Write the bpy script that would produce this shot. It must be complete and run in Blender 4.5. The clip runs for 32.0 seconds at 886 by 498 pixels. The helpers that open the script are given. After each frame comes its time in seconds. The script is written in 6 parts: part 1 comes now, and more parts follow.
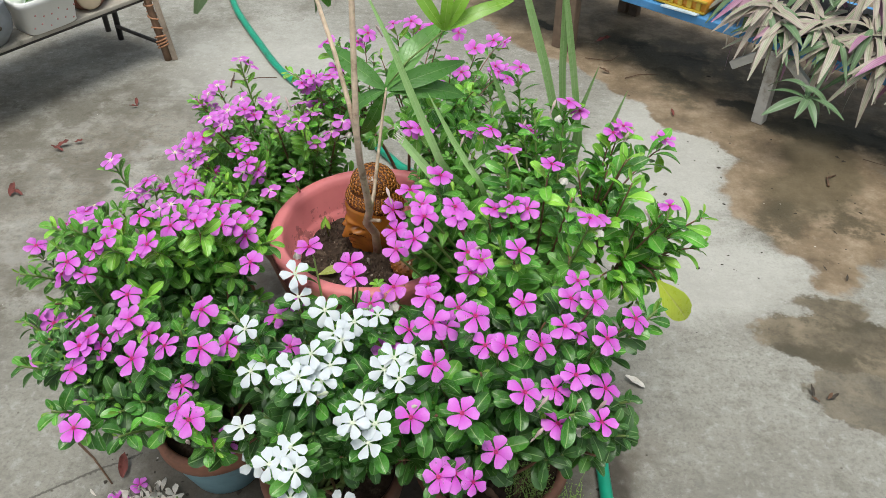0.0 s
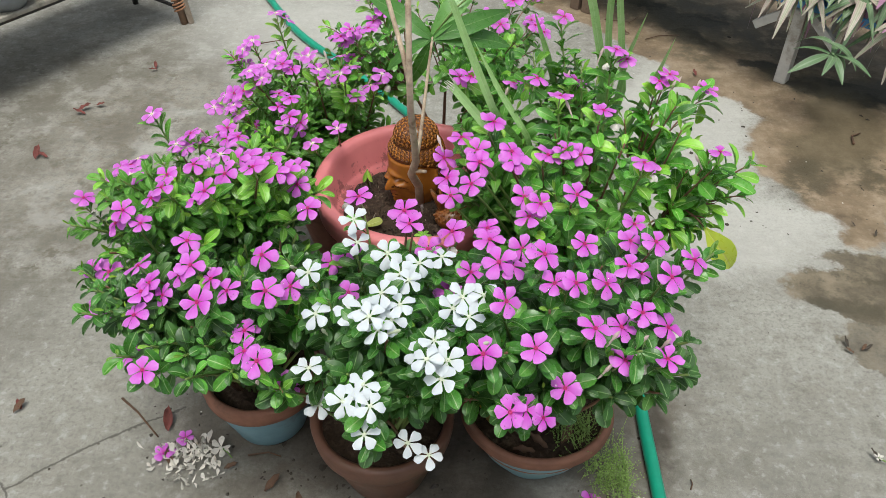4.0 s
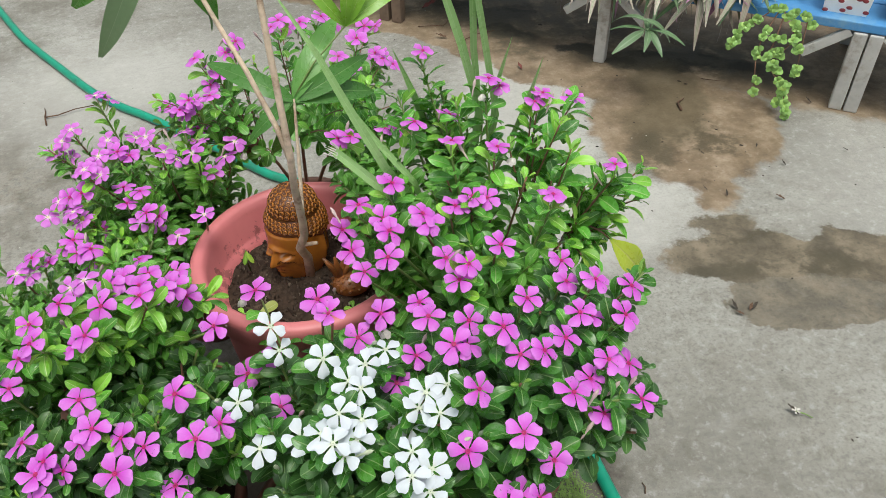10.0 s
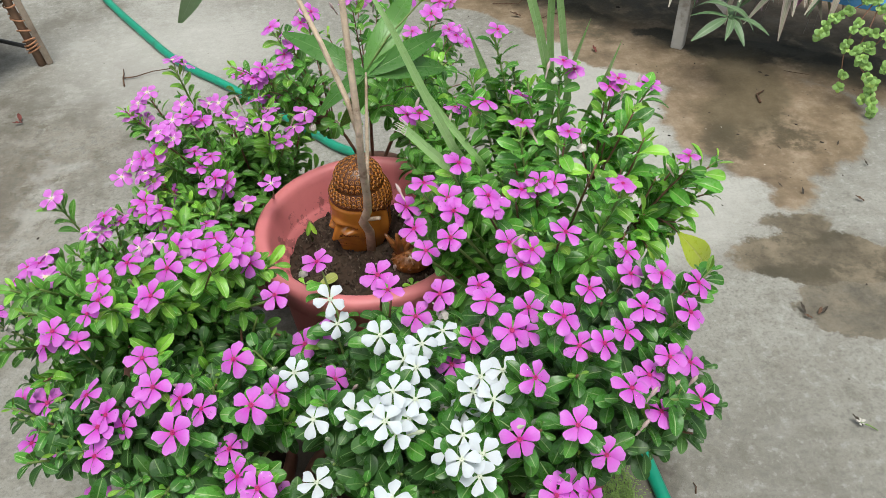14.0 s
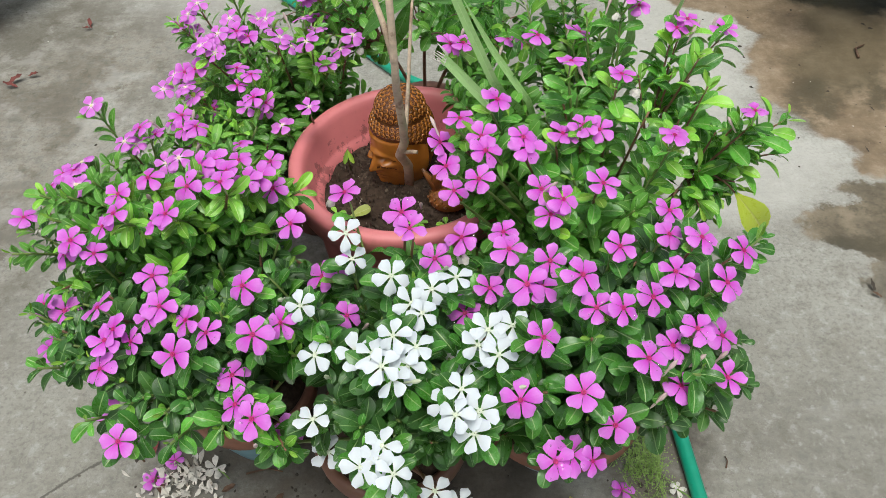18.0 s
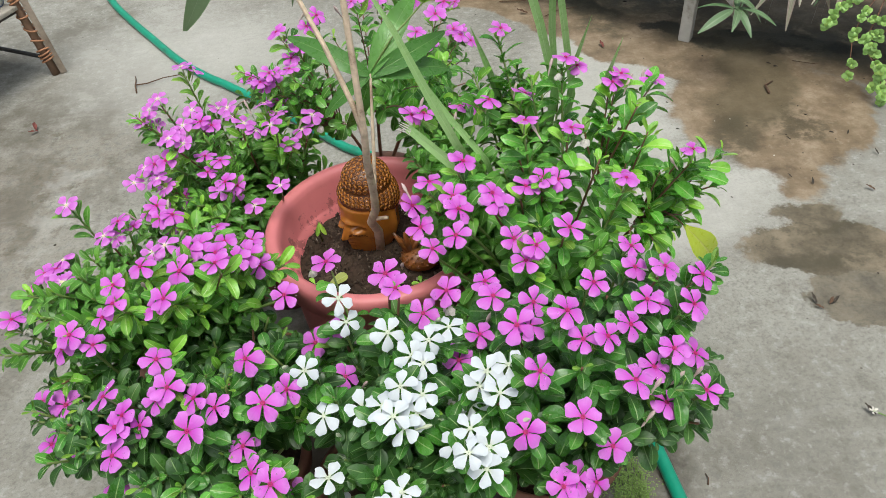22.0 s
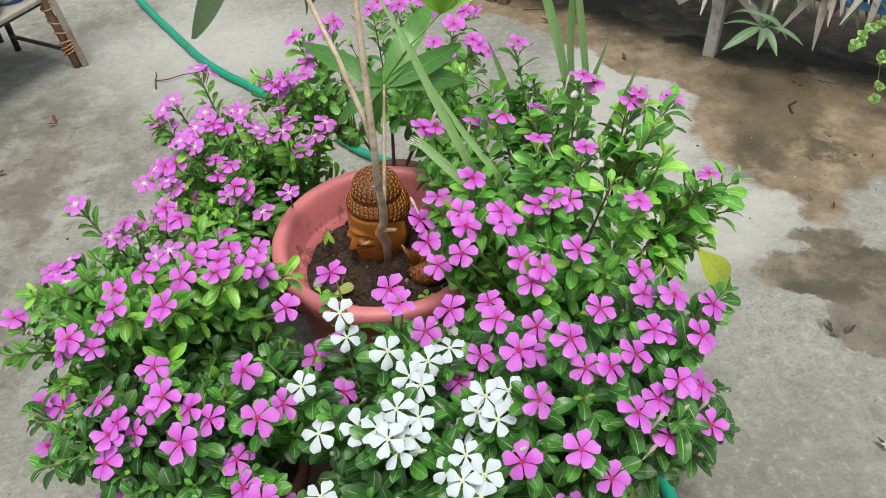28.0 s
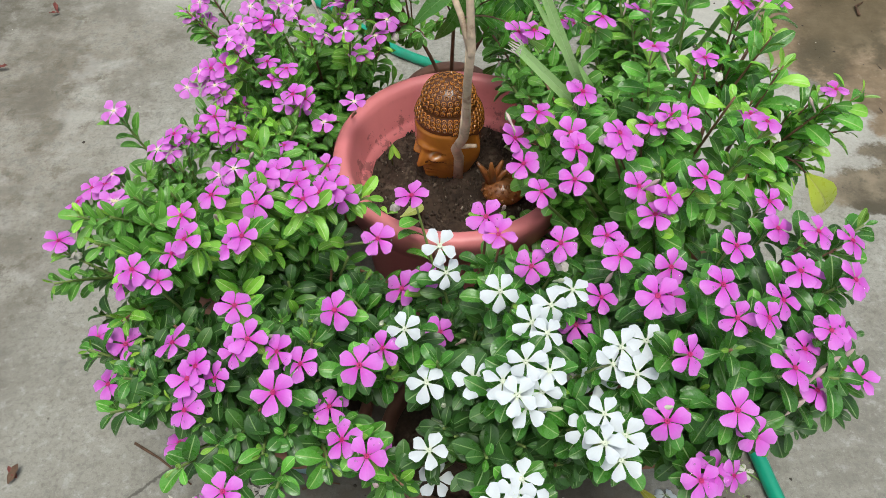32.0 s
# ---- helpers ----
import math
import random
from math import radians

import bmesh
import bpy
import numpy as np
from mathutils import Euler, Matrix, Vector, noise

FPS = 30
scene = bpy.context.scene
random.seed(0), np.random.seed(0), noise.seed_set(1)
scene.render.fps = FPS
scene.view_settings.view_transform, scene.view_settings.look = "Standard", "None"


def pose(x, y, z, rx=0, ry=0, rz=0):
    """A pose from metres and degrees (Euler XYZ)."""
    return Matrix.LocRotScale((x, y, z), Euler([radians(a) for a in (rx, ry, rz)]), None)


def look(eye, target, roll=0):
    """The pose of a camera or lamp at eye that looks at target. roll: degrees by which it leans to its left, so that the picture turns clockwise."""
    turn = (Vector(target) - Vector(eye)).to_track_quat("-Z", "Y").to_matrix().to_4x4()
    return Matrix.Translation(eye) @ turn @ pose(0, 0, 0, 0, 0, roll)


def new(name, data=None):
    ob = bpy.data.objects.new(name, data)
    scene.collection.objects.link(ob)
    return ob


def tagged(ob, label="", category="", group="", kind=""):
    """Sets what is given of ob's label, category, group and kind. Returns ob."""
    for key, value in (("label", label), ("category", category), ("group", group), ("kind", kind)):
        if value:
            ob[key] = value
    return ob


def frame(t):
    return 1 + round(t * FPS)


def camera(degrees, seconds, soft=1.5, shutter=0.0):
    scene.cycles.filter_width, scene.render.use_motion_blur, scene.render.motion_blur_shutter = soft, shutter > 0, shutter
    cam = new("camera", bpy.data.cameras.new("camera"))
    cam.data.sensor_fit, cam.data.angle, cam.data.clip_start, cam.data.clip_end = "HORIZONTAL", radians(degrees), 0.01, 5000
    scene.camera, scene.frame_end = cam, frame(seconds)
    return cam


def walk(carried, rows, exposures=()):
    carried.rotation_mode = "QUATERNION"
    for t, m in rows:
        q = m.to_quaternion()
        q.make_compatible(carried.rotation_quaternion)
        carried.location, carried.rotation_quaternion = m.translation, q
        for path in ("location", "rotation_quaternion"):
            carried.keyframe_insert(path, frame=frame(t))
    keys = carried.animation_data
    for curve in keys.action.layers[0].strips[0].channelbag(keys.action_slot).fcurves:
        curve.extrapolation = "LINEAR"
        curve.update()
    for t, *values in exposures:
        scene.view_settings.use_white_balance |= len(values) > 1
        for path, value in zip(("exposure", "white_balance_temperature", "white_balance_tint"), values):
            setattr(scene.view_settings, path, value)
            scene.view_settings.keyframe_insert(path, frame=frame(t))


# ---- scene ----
cam = camera(58.6, 32.0, soft=0.5)
PATH = [
    (0, (0.0851, 0.0736, 1.0443), (0.0158, 1.6105, -0.2336), 0.39),
    (0.5, (0.0848, 0.0713, 1.0429), (0.0052, 1.6036, -0.2400), 0.22),
    (1, (0.0898, 0.0654, 1.0408), (0.0029, 1.5911, -0.2494), -0.02),
    (1.5, (0.0995, 0.0689, 1.0387), (-0.0003, 1.5879, -0.2586), -0.11),
    (2, (0.0959, 0.0727, 1.0414), (-0.0284, 1.5864, -0.2598), -0.04),
    (2.5, (0.0573, 0.0559, 1.0410), (-0.0882, 1.5685, -0.2594), -0.07),
    (4.5, (-0.0026, 0.0447, 1.0158), (-0.0411, 1.5372, -0.3150), 0.29),
    (5, (-0.0287, 0.1212, 1.0290), (-0.1001, 1.6120, -0.3023), -1.03),
    (5.5, (-0.0068, 0.1942, 1.0395), (-0.0832, 1.6884, -0.2878), -2.25),
    (6, (0.0156, 0.2270, 1.0350), (-0.0477, 1.7129, -0.3021), -3.16),
    (6.5, (0.0124, 0.2334, 1.0313), (-0.0480, 1.7057, -0.3211), -3.88),
    (7, (0.0023, 0.2222, 1.0328), (-0.0440, 1.6890, -0.3260), -4.11),
    (7.5, (-0.0334, 0.2070, 1.0308), (-0.0431, 1.6724, -0.3302), -4.05),
    (8, (-0.0811, 0.1925, 1.0368), (-0.0367, 1.6658, -0.3151), -3.78),
    (8.5, (-0.0974, 0.1805, 1.0389), (0.0235, 1.6602, -0.3011), -3.34),
    (9, (-0.0954, 0.1763, 1.0358), (0.1148, 1.6509, -0.2989), -2.72),
    (9.5, (-0.0872, 0.1722, 1.0330), (0.2124, 1.6328, -0.3000), -2.00),
    (10, (-0.0774, 0.1648, 1.0349), (0.2988, 1.6066, -0.2992), -1.33),
    (10.5, (-0.0740, 0.1601, 1.0305), (0.3330, 1.5829, -0.3148), -0.85),
    (11, (-0.0896, 0.1619, 1.0255), (0.2778, 1.5772, -0.3390), -0.79),
    (11.5, (-0.1100, 0.1622, 1.0251), (0.1835, 1.5801, -0.3545), -1.18),
    (12, (-0.1068, 0.1709, 1.0241), (0.1339, 1.5928, -0.3617), -1.39),
    (12.5, (-0.1008, 0.1708, 1.0275), (0.1243, 1.6010, -0.3522), -1.42),
    (13, (-0.0908, 0.1727, 1.0342), (0.1395, 1.6111, -0.3363), -1.57),
    (13.5, (-0.0828, 0.1700, 1.0318), (0.1501, 1.6088, -0.3377), -1.70),
    (14, (-0.0800, 0.1742, 1.0324), (0.1436, 1.6122, -0.3395), -1.64),
    (14.5, (-0.0814, 0.1839, 1.0350), (0.1214, 1.6219, -0.3401), -1.61),
    (16.5, (-0.0675, 0.1705, 1.0370), (0.0861, 1.6040, -0.3491), -2.68),
    (17, (-0.0536, 0.1806, 1.0332), (0.0746, 1.5927, -0.3774), -2.36),
    (17.5, (-0.0399, 0.1924, 1.0120), (0.0417, 1.5683, -0.4373), -1.95),
    (18, (-0.0253, 0.2041, 1.0049), (-0.0054, 1.5463, -0.4778), -2.37),
    (18.5, (-0.0111, 0.2089, 1.0060), (-0.0361, 1.5322, -0.4934), -3.09),
    (19, (-0.0084, 0.2118, 1.0086), (-0.0610, 1.5238, -0.5000), -3.75),
    (19.5, (-0.0254, 0.2058, 1.0069), (-0.0887, 1.5158, -0.5030), -4.01),
    (20, (-0.0660, 0.1896, 1.0112), (-0.1209, 1.5326, -0.4698), -3.97),
    (20.5, (-0.0969, 0.1876, 1.0394), (-0.1147, 1.5807, -0.3956), -3.76),
    (21, (-0.1065, 0.1757, 1.0439), (-0.0607, 1.6038, -0.3555), -3.86),
    (21.5, (-0.0960, 0.1672, 1.0418), (0.0262, 1.6063, -0.3417), -3.87),
    (22, (-0.0711, 0.1634, 1.0394), (0.1127, 1.6055, -0.3342), -3.94),
    (22.5, (-0.0589, 0.1659, 1.0394), (0.1420, 1.6109, -0.3288), -3.96),
    (23, (-0.0638, 0.1751, 1.0421), (0.0951, 1.6301, -0.3209), -3.96),
    (23.5, (-0.0804, 0.1885, 1.0435), (0.0020, 1.6562, -0.3126), -4.05),
    (24, (-0.0936, 0.2008, 1.0434), (-0.0674, 1.6744, -0.3085), -4.10),
    (24.5, (-0.0889, 0.2066, 1.0449), (-0.0633, 1.6784, -0.3090), -3.92),
    (25, (-0.0824, 0.2070, 1.0425), (-0.0193, 1.6735, -0.3161), -3.65),
    (25.5, (-0.0812, 0.2065, 1.0427), (0.0298, 1.6694, -0.3166), -3.33),
    (27.5, (-0.0742, 0.1816, 1.0432), (0.0794, 1.6331, -0.3241), -2.62),
    (28, (-0.0555, 0.1832, 1.0421), (0.0849, 1.6335, -0.3280), -2.78),
    (28.5, (-0.0331, 0.1893, 1.0430), (0.0789, 1.6137, -0.3565), -3.12),
    (29, (0.0078, 0.2030, 1.0259), (0.0870, 1.5697, -0.4321), -3.38),
    (29.5, (0.0241, 0.2176, 0.9984), (0.0324, 1.5204, -0.5190), -4.25),
    (30, (0.0025, 0.2168, 1.0016), (-0.0907, 1.4844, -0.5426), -5.57),
    (30.5, (-0.0196, 0.2135, 1.0027), (-0.1788, 1.4682, -0.5467), -5.59),
    (31, (-0.0413, 0.2255, 1.0042), (-0.1520, 1.4778, -0.5513), -3.87),
    (31.5, (-0.1006, 0.2507, 1.0059), (-0.0802, 1.5058, -0.5511), -1.83),
    (32, (-0.1611, 0.2825, 1.0012), (-0.0086, 1.5375, -0.5485), -0.97),
]
walk(cam, [(t, look(eye, target, roll)) for t, eye, target, roll in PATH], [(0, 0.415, 6550, 4.5), (32, 0.415, 6550, 4.5)])

# light: an overcast sky with a broad, weak sun behind the clouds
world = bpy.data.worlds.new("sky")
scene.world = world
world.use_nodes = True
wn = world.node_tree.nodes
sky = wn.new("ShaderNodeTexSky")
sky.sky_type = "NISHITA"
sky.sun_disc = False
sky.sun_elevation = radians(70)
sky.sun_rotation = radians(200)
sky.dust_density = 4.0
sky.air_density = 1.2
bg = wn["Background"]
bg.inputs["Strength"].default_value = 0.115
grey = wn.new("ShaderNodeHueSaturation")
grey.inputs["Saturation"].default_value = 0.5
world.node_tree.links.new(sky.outputs[0], grey.inputs["Color"])
world.node_tree.links.new(grey.outputs[0], bg.inputs["Color"])
sun = new("sun", bpy.data.lights.new("sun", "SUN"))
sun.data.energy = 1.5
sun.data.angle = radians(25)
sun.data.color = (1.0, 0.97, 0.935)
sun.matrix_world = look((0.15, 0.0, 3.0), (0, 0.6, 0))

RND = random.Random(7)


# ---- node helpers ----
class Mat:
    """A node material with short calls."""

    def __init__(self, name):
        self.m = bpy.data.materials.new(name)
        self.m.use_nodes = True
        self.t = self.m.node_tree
        self.b = self.t.nodes["Principled BSDF"]

    def n(self, kind, **values):
        node = self.t.nodes.new("ShaderNode" + kind)
        for k, v in values.items():
            if k == "op":
                node.operation = v
            elif k == "blend":
                node.blend_type = v
            elif k == "dims":
                node.noise_dimensions = v
        return node

    def put(self, socket, v):
        if isinstance(v, bpy.types.NodeSocket):
            self.t.links.new(v, socket)
        elif v is not None:
            socket.default_value = v

    def math(self, op, a, b=0.0, c=0.0):
        node = self.n("Math", op=op)
        for s, v in zip(node.inputs, (a, b, c)):
            self.put(s, v)
        return node.outputs[0]

    def noise(self, scale, detail=4.0, rough=0.55, vec=None):
        node = self.n("TexNoise")
        node.inputs["Scale"].default_value = scale
        node.inputs["Detail"].default_value = detail
        node.inputs["Roughness"].default_value = rough
        self.put(node.inputs["Vector"], vec)
        return node.outputs["Fac"]

    def ramp(self, fac, stops):
        node = self.n("ValToRGB")
        els = node.color_ramp.elements
        while len(els) < len(stops):
            els.new(0.5)
        for e, (p, c) in zip(els, stops):
            e.position = p
            e.color = (*c, 1) if len(c) == 3 else c
        self.put(node.inputs[0], fac)
        return node.outputs[0]

    def mix(self, fac, a, b, blend="MIX"):
        node = self.n("Mix")
        node.data_type = "RGBA"
        node.blend_type = blend
        self.put(node.inputs[0], fac)
        for s, v in ((node.inputs[6], a), (node.inputs[7], b)):
            self.put(s, (*v, 1) if isinstance(v, tuple) and len(v) == 3 else v)
        return node.outputs[2]

    def step(self, v, lo, hi):
        node = self.n("MapRange")
        node.interpolation_type = "SMOOTHSTEP"
        self.put(node.inputs[0], v)
        node.inputs[1].default_value = lo
        node.inputs[2].default_value = hi
        return node.outputs[0]

    def bump(self, height, strength, distance=0.002):
        node = self.n("Bump")
        node.inputs["Strength"].default_value = strength
        node.inputs["Distance"].default_value = distance
        self.put(node.inputs["Height"], height)
        self.t.links.new(node.outputs[0], self.b.inputs["Normal"])

    def set(self, color=None, rough=None, metal=None, spec=None):
        for k, v in (("Base Color", color), ("Roughness", rough), ("Metallic", metal), ("Specular IOR Level", spec)):
            self.put(self.b.inputs[k], (*v, 1) if isinstance(v, tuple) and len(v) == 3 else v)
        return self.m

    def pos(self):
        return self.n("NewGeometry").outputs["Position"]

    def obj(self):
        return self.n("TexCoord").outputs["Object"]


def plain(name, color, rough=0.5, var=0.25, scale=30.0, bump=0.2, spec=0.5, dirt=None):
    """A surface with grain, stains at two scales and a fine relief."""
    a = Mat(name)
    v = a.obj()
    fine, wide = a.noise(scale, 5, vec=v), a.noise(scale / 7, 3, vec=v)
    lo = tuple(c * (1 - var) for c in color)
    hi = tuple(min(1, c * (1 + var)) for c in color)
    col = a.ramp(a.math("ADD", a.math("MULTIPLY", fine, 0.5), a.math("MULTIPLY", wide, 0.5)), [(0.3, lo), (0.7, hi)])
    if dirt:
        col = a.mix(a.step(a.noise(scale / 4, 6, 0.7, v), 0.52, 0.7), col, dirt)
    a.bump(fine, bump)
    return a.set(col, a.ramp(wide, [(0.3, (rough * 0.8,) * 3), (0.7, (min(1, rough * 1.2),) * 3)]), spec=spec)


def leaf_material(name, base, rib, back, island=False, rough=0.3, ribw=0.052, var=0.35):
    """A leaf: pale midrib and side veins by its own uv, tint changing from leaf to leaf, a little light through it."""
    a = Mat(name)
    uv = a.n("UVMap").outputs[0]
    sep = a.n("SeparateXYZ")
    a.put(sep.inputs[0], uv)
    u, v = sep.outputs[0], sep.outputs[1]
    off = a.math("ABSOLUTE", a.math("SUBTRACT", u, 0.5))
    mid = a.step(off, ribw, ribw * 0.3)
    side = a.math("SINE", a.math("MULTIPLY", a.math("SUBTRACT", v, a.math("MULTIPLY", off, 0.7)), 55.0))
    side = a.math("MULTIPLY", a.step(side, 0.8, 1.0), 0.07)
    if island:
        rnd = a.n("NewGeometry").outputs["Random Per Island"]
    else:
        rnd = a.n("ObjectInfo").outputs["Random"]
    lo = tuple(c * (1 - var) for c in base)
    hi = tuple(min(1, c * (1 + var) + 0.01) for c in base)
    tint = a.ramp(rnd, [(0.0, lo), (0.75, hi), (1.0, (hi[0] * 1.35, hi[1] * 1.12, hi[2]))])
    tint = a.mix(a.math("MULTIPLY", a.noise(90, 3, vec=a.pos()), 0.35), tint, back)
    col = a.mix(side, tint, rib)
    col = a.mix(a.math("MULTIPLY", mid, 0.8), col, rib)
    relief = a.math("ADD", a.math("MULTIPLY", side, -4.0), a.math("MULTIPLY", mid, -1.2))
    a.bump(a.math("ADD", relief, a.math("MULTIPLY", a.noise(150, 2, 0.5, a.pos()), 0.9)), 0.4, 0.0011)
    a.set(col, a.ramp(a.noise(140, 3, 0.6, a.pos()), [(0.35, (rough * 0.8,) * 3), (0.7, (rough * 1.35,) * 3)]), spec=0.5)
    tr = a.n("BsdfTranslucent")
    a.put(tr.inputs[0], a.mix(0.5, col, (0.25, 0.5, 0.05)))
    ms = a.n("MixShader")
    ms.inputs[0].default_value = 0.12
    a.t.links.new(a.b.outputs[0], ms.inputs[1])
    a.t.links.new(tr.outputs[0], ms.inputs[2])
    a.t.links.new(ms.outputs[0], a.t.nodes["Material Output"].inputs[0])
    return a.m


def petal_material(name, inner, outer, edge, veined=1.0):
    """A petal: a dark or pale throat, fine veins fanning outward, a thin uneven sheen, a little light through it."""
    a = Mat(name)
    uv = a.n("UVMap").outputs[0]
    sep = a.n("SeparateXYZ")
    a.put(sep.inputs[0], uv)
    u, v = sep.outputs[0], sep.outputs[1]
    rnd = a.n("ObjectInfo").outputs["Random"]
    col = a.ramp(v, [(0.0, inner), (0.10, inner), (0.20, tuple((i + 2 * o) / 3 for i, o in zip(inner, outer))), (0.36, outer), (1.0, edge)])
    off = a.math("ABSOLUTE", a.math("SUBTRACT", u, 0.5))
    vein = a.math("SINE", a.math("MULTIPLY", off, 46.0))
    col = a.mix(a.math("MULTIPLY", a.step(vein, 0.3, 1.0), 0.10 * veined), col, tuple(c * 0.75 for c in outer))
    col = a.mix(a.math("MULTIPLY", a.step(off, 0.05, 0.0), 0.22 * veined), col, tuple(c * 0.7 for c in outer))
    col = a.mix(a.math("MULTIPLY", rnd, 0.3), col, edge)
    blot = a.noise(220, 3, 0.6, a.pos())
    col = a.mix(a.math("MULTIPLY", a.step(blot, 0.5, 0.75), 0.18), col, tuple(min(1.0, c * 1.12 + 0.03) for c in edge))
    a.bump(a.math("ADD", a.math("MULTIPLY", vein, 0.3 * veined), blot), 0.2, 0.0006)
    a.set(col, 0.48, spec=0.35)
    tr = a.n("BsdfTranslucent")
    a.put(tr.inputs[0], col)
    ms = a.n("MixShader")
    ms.inputs[0].default_value = 0.25
    a.t.links.new(a.b.outputs[0], ms.inputs[1])
    a.t.links.new(tr.outputs[0], ms.inputs[2])
    a.t.links.new(ms.outputs[0], a.t.nodes["Material Output"].inputs[0])
    return a.m


def concrete_material():
    """Trowelled concrete of a yard: pale grey, damp brown patches, dark moss, scuffs and hair cracks."""
    a = Mat("yard_concrete")
    p = a.pos()
    sep = a.n("SeparateXYZ")
    a.put(sep.inputs[0], p)
    wob = a.n("TexNoise")
    wob.inputs["Scale"].default_value = 5.0
    wob.inputs["Detail"].default_value = 7.0
    wob.inputs["Roughness"].default_value = 0.62
    a.put(wob.inputs["Vector"], p)
    ws = a.n("SeparateColor")
    a.put(ws.inputs[0], wob.outputs["Color"])
    x = a.math("ADD", sep.outputs[0], a.math("MULTIPLY", a.math("SUBTRACT", ws.outputs[0], 0.5), 0.22))
    y = a.math("ADD", sep.outputs[1], a.math("MULTIPLY", a.math("SUBTRACT", ws.outputs[1], 0.5), 0.22))

    def blob(cx, cy, rx, ry, turn=0.0, soft=0.12):
        c, s = math.cos(radians(turn)), math.sin(radians(turn))
        dx, dy = a.math("SUBTRACT", x, cx), a.math("SUBTRACT", y, cy)
        ex = a.math("DIVIDE", a.math("ADD", a.math("MULTIPLY", dx, c), a.math("MULTIPLY", dy, s)), rx)
        ey = a.math("DIVIDE", a.math("SUBTRACT", a.math("MULTIPLY", dy, c), a.math("MULTIPLY", dx, s)), ry)
        d = a.math("SQRT", a.math("ADD", a.math("MULTIPLY", ex, ex), a.math("MULTIPLY", ey, ey)))
        return a.step(d, 1 + soft, 1 - soft)

    def union(*masks):
        m = masks[0]
        for k in masks[1:]:
            m = a.math("MAXIMUM", m, k)
        return m

    fine = a.noise(160, 6, 0.65, p)
    grit = a.noise(700, 3, 0.6, p)
    wide = a.noise(2.3, 6, 0.6, p)
    mid = a.noise(11, 7, 0.66, p)
    base = a.ramp(wide, [(0.32, (0.205, 0.197, 0.168)), (0.5, (0.28, 0.272, 0.236)), (0.7, (0.36, 0.354, 0.315))])
    base = a.mix(a.math("MULTIPLY", a.step(mid, 0.5, 0.72), 0.38), base, (0.19, 0.17, 0.14))
    base = a.mix(a.math("MULTIPLY", a.step(fine, 0.47, 0.66), 0.6), base, (0.17, 0.16, 0.142))
    base = a.mix(a.math("MULTIPLY", a.step(grit, 0.55, 0.75), 0.4), base, (0.5, 0.49, 0.46))
    base = a.mix(a.math("MULTIPLY", a.step(grit, 0.42, 0.28), 0.5), base, (0.12, 0.11, 0.095))
    mott = a.noise(55, 5, 0.7, p)
    base = a.mix(a.math("MULTIPLY", a.step(mott, 0.52, 0.66), 0.5), base, (0.16, 0.155, 0.14))
    base = a.mix(a.math("MULTIPLY", a.step(mott, 0.47, 0.34), 0.42), base, (0.44, 0.44, 0.42))
    # scuffed, mossy darkening of the far-left part, and a dark band beside the stand
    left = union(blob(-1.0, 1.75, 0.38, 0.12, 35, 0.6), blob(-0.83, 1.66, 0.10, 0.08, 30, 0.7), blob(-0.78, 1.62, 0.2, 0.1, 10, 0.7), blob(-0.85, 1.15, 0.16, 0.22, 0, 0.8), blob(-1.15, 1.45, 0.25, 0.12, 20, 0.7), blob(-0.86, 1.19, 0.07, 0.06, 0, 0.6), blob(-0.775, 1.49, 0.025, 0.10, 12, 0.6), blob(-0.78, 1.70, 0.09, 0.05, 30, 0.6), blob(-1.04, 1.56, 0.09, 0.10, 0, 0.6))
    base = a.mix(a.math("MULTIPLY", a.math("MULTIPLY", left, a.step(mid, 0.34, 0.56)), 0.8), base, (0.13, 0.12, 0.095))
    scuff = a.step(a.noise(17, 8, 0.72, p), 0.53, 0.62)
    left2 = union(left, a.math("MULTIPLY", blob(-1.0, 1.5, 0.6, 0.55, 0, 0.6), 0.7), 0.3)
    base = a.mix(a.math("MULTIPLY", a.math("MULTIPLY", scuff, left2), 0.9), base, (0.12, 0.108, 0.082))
    silt_left = a.math("MULTIPLY", union(blob(-0.72, 1.72, 0.22, 0.14, 20, 0.7), blob(-0.80, 1.45, 0.20, 0.28, 0, 0.8)), a.step(mott, 0.62, 0.40))
    base = a.mix(a.math("MULTIPLY", silt_left, 0.32), base, (0.24, 0.195, 0.145))
    cloud = a.noise(6.5, 8, 0.68, p)
    west = a.math("MULTIPLY", a.step(sep.outputs[0], -0.1, -0.6), a.step(sep.outputs[1], 0.9, 1.25))
    base = a.mix(a.math("MULTIPLY", a.math("MULTIPLY", west, a.step(cloud, 0.50, 0.62)), 0.55), base, (0.135, 0.12, 0.095))
    base = a.mix(a.math("MULTIPLY", a.math("MULTIPLY", west, a.step(cloud, 0.47, 0.36)), 0.34), base, (0.46, 0.45, 0.42))
    pull = a.n("Mapping")
    a.put(pull.inputs["Vector"], p)
    pull.inputs["Rotation"].default_value = (0, 0, radians(35))
    pull.inputs["Scale"].default_value = (1.0, 3.5, 1.0)
    streak = a.noise(7, 6, 0.65, pull.outputs[0])
    base = a.mix(a.math("MULTIPLY", a.step(streak, 0.54, 0.68), 0.3), base, (0.155, 0.145, 0.125))
    base = a.mix(a.math("MULTIPLY", a.step(streak, 0.45, 0.34), 0.12), base, (0.43, 0.425, 0.40))
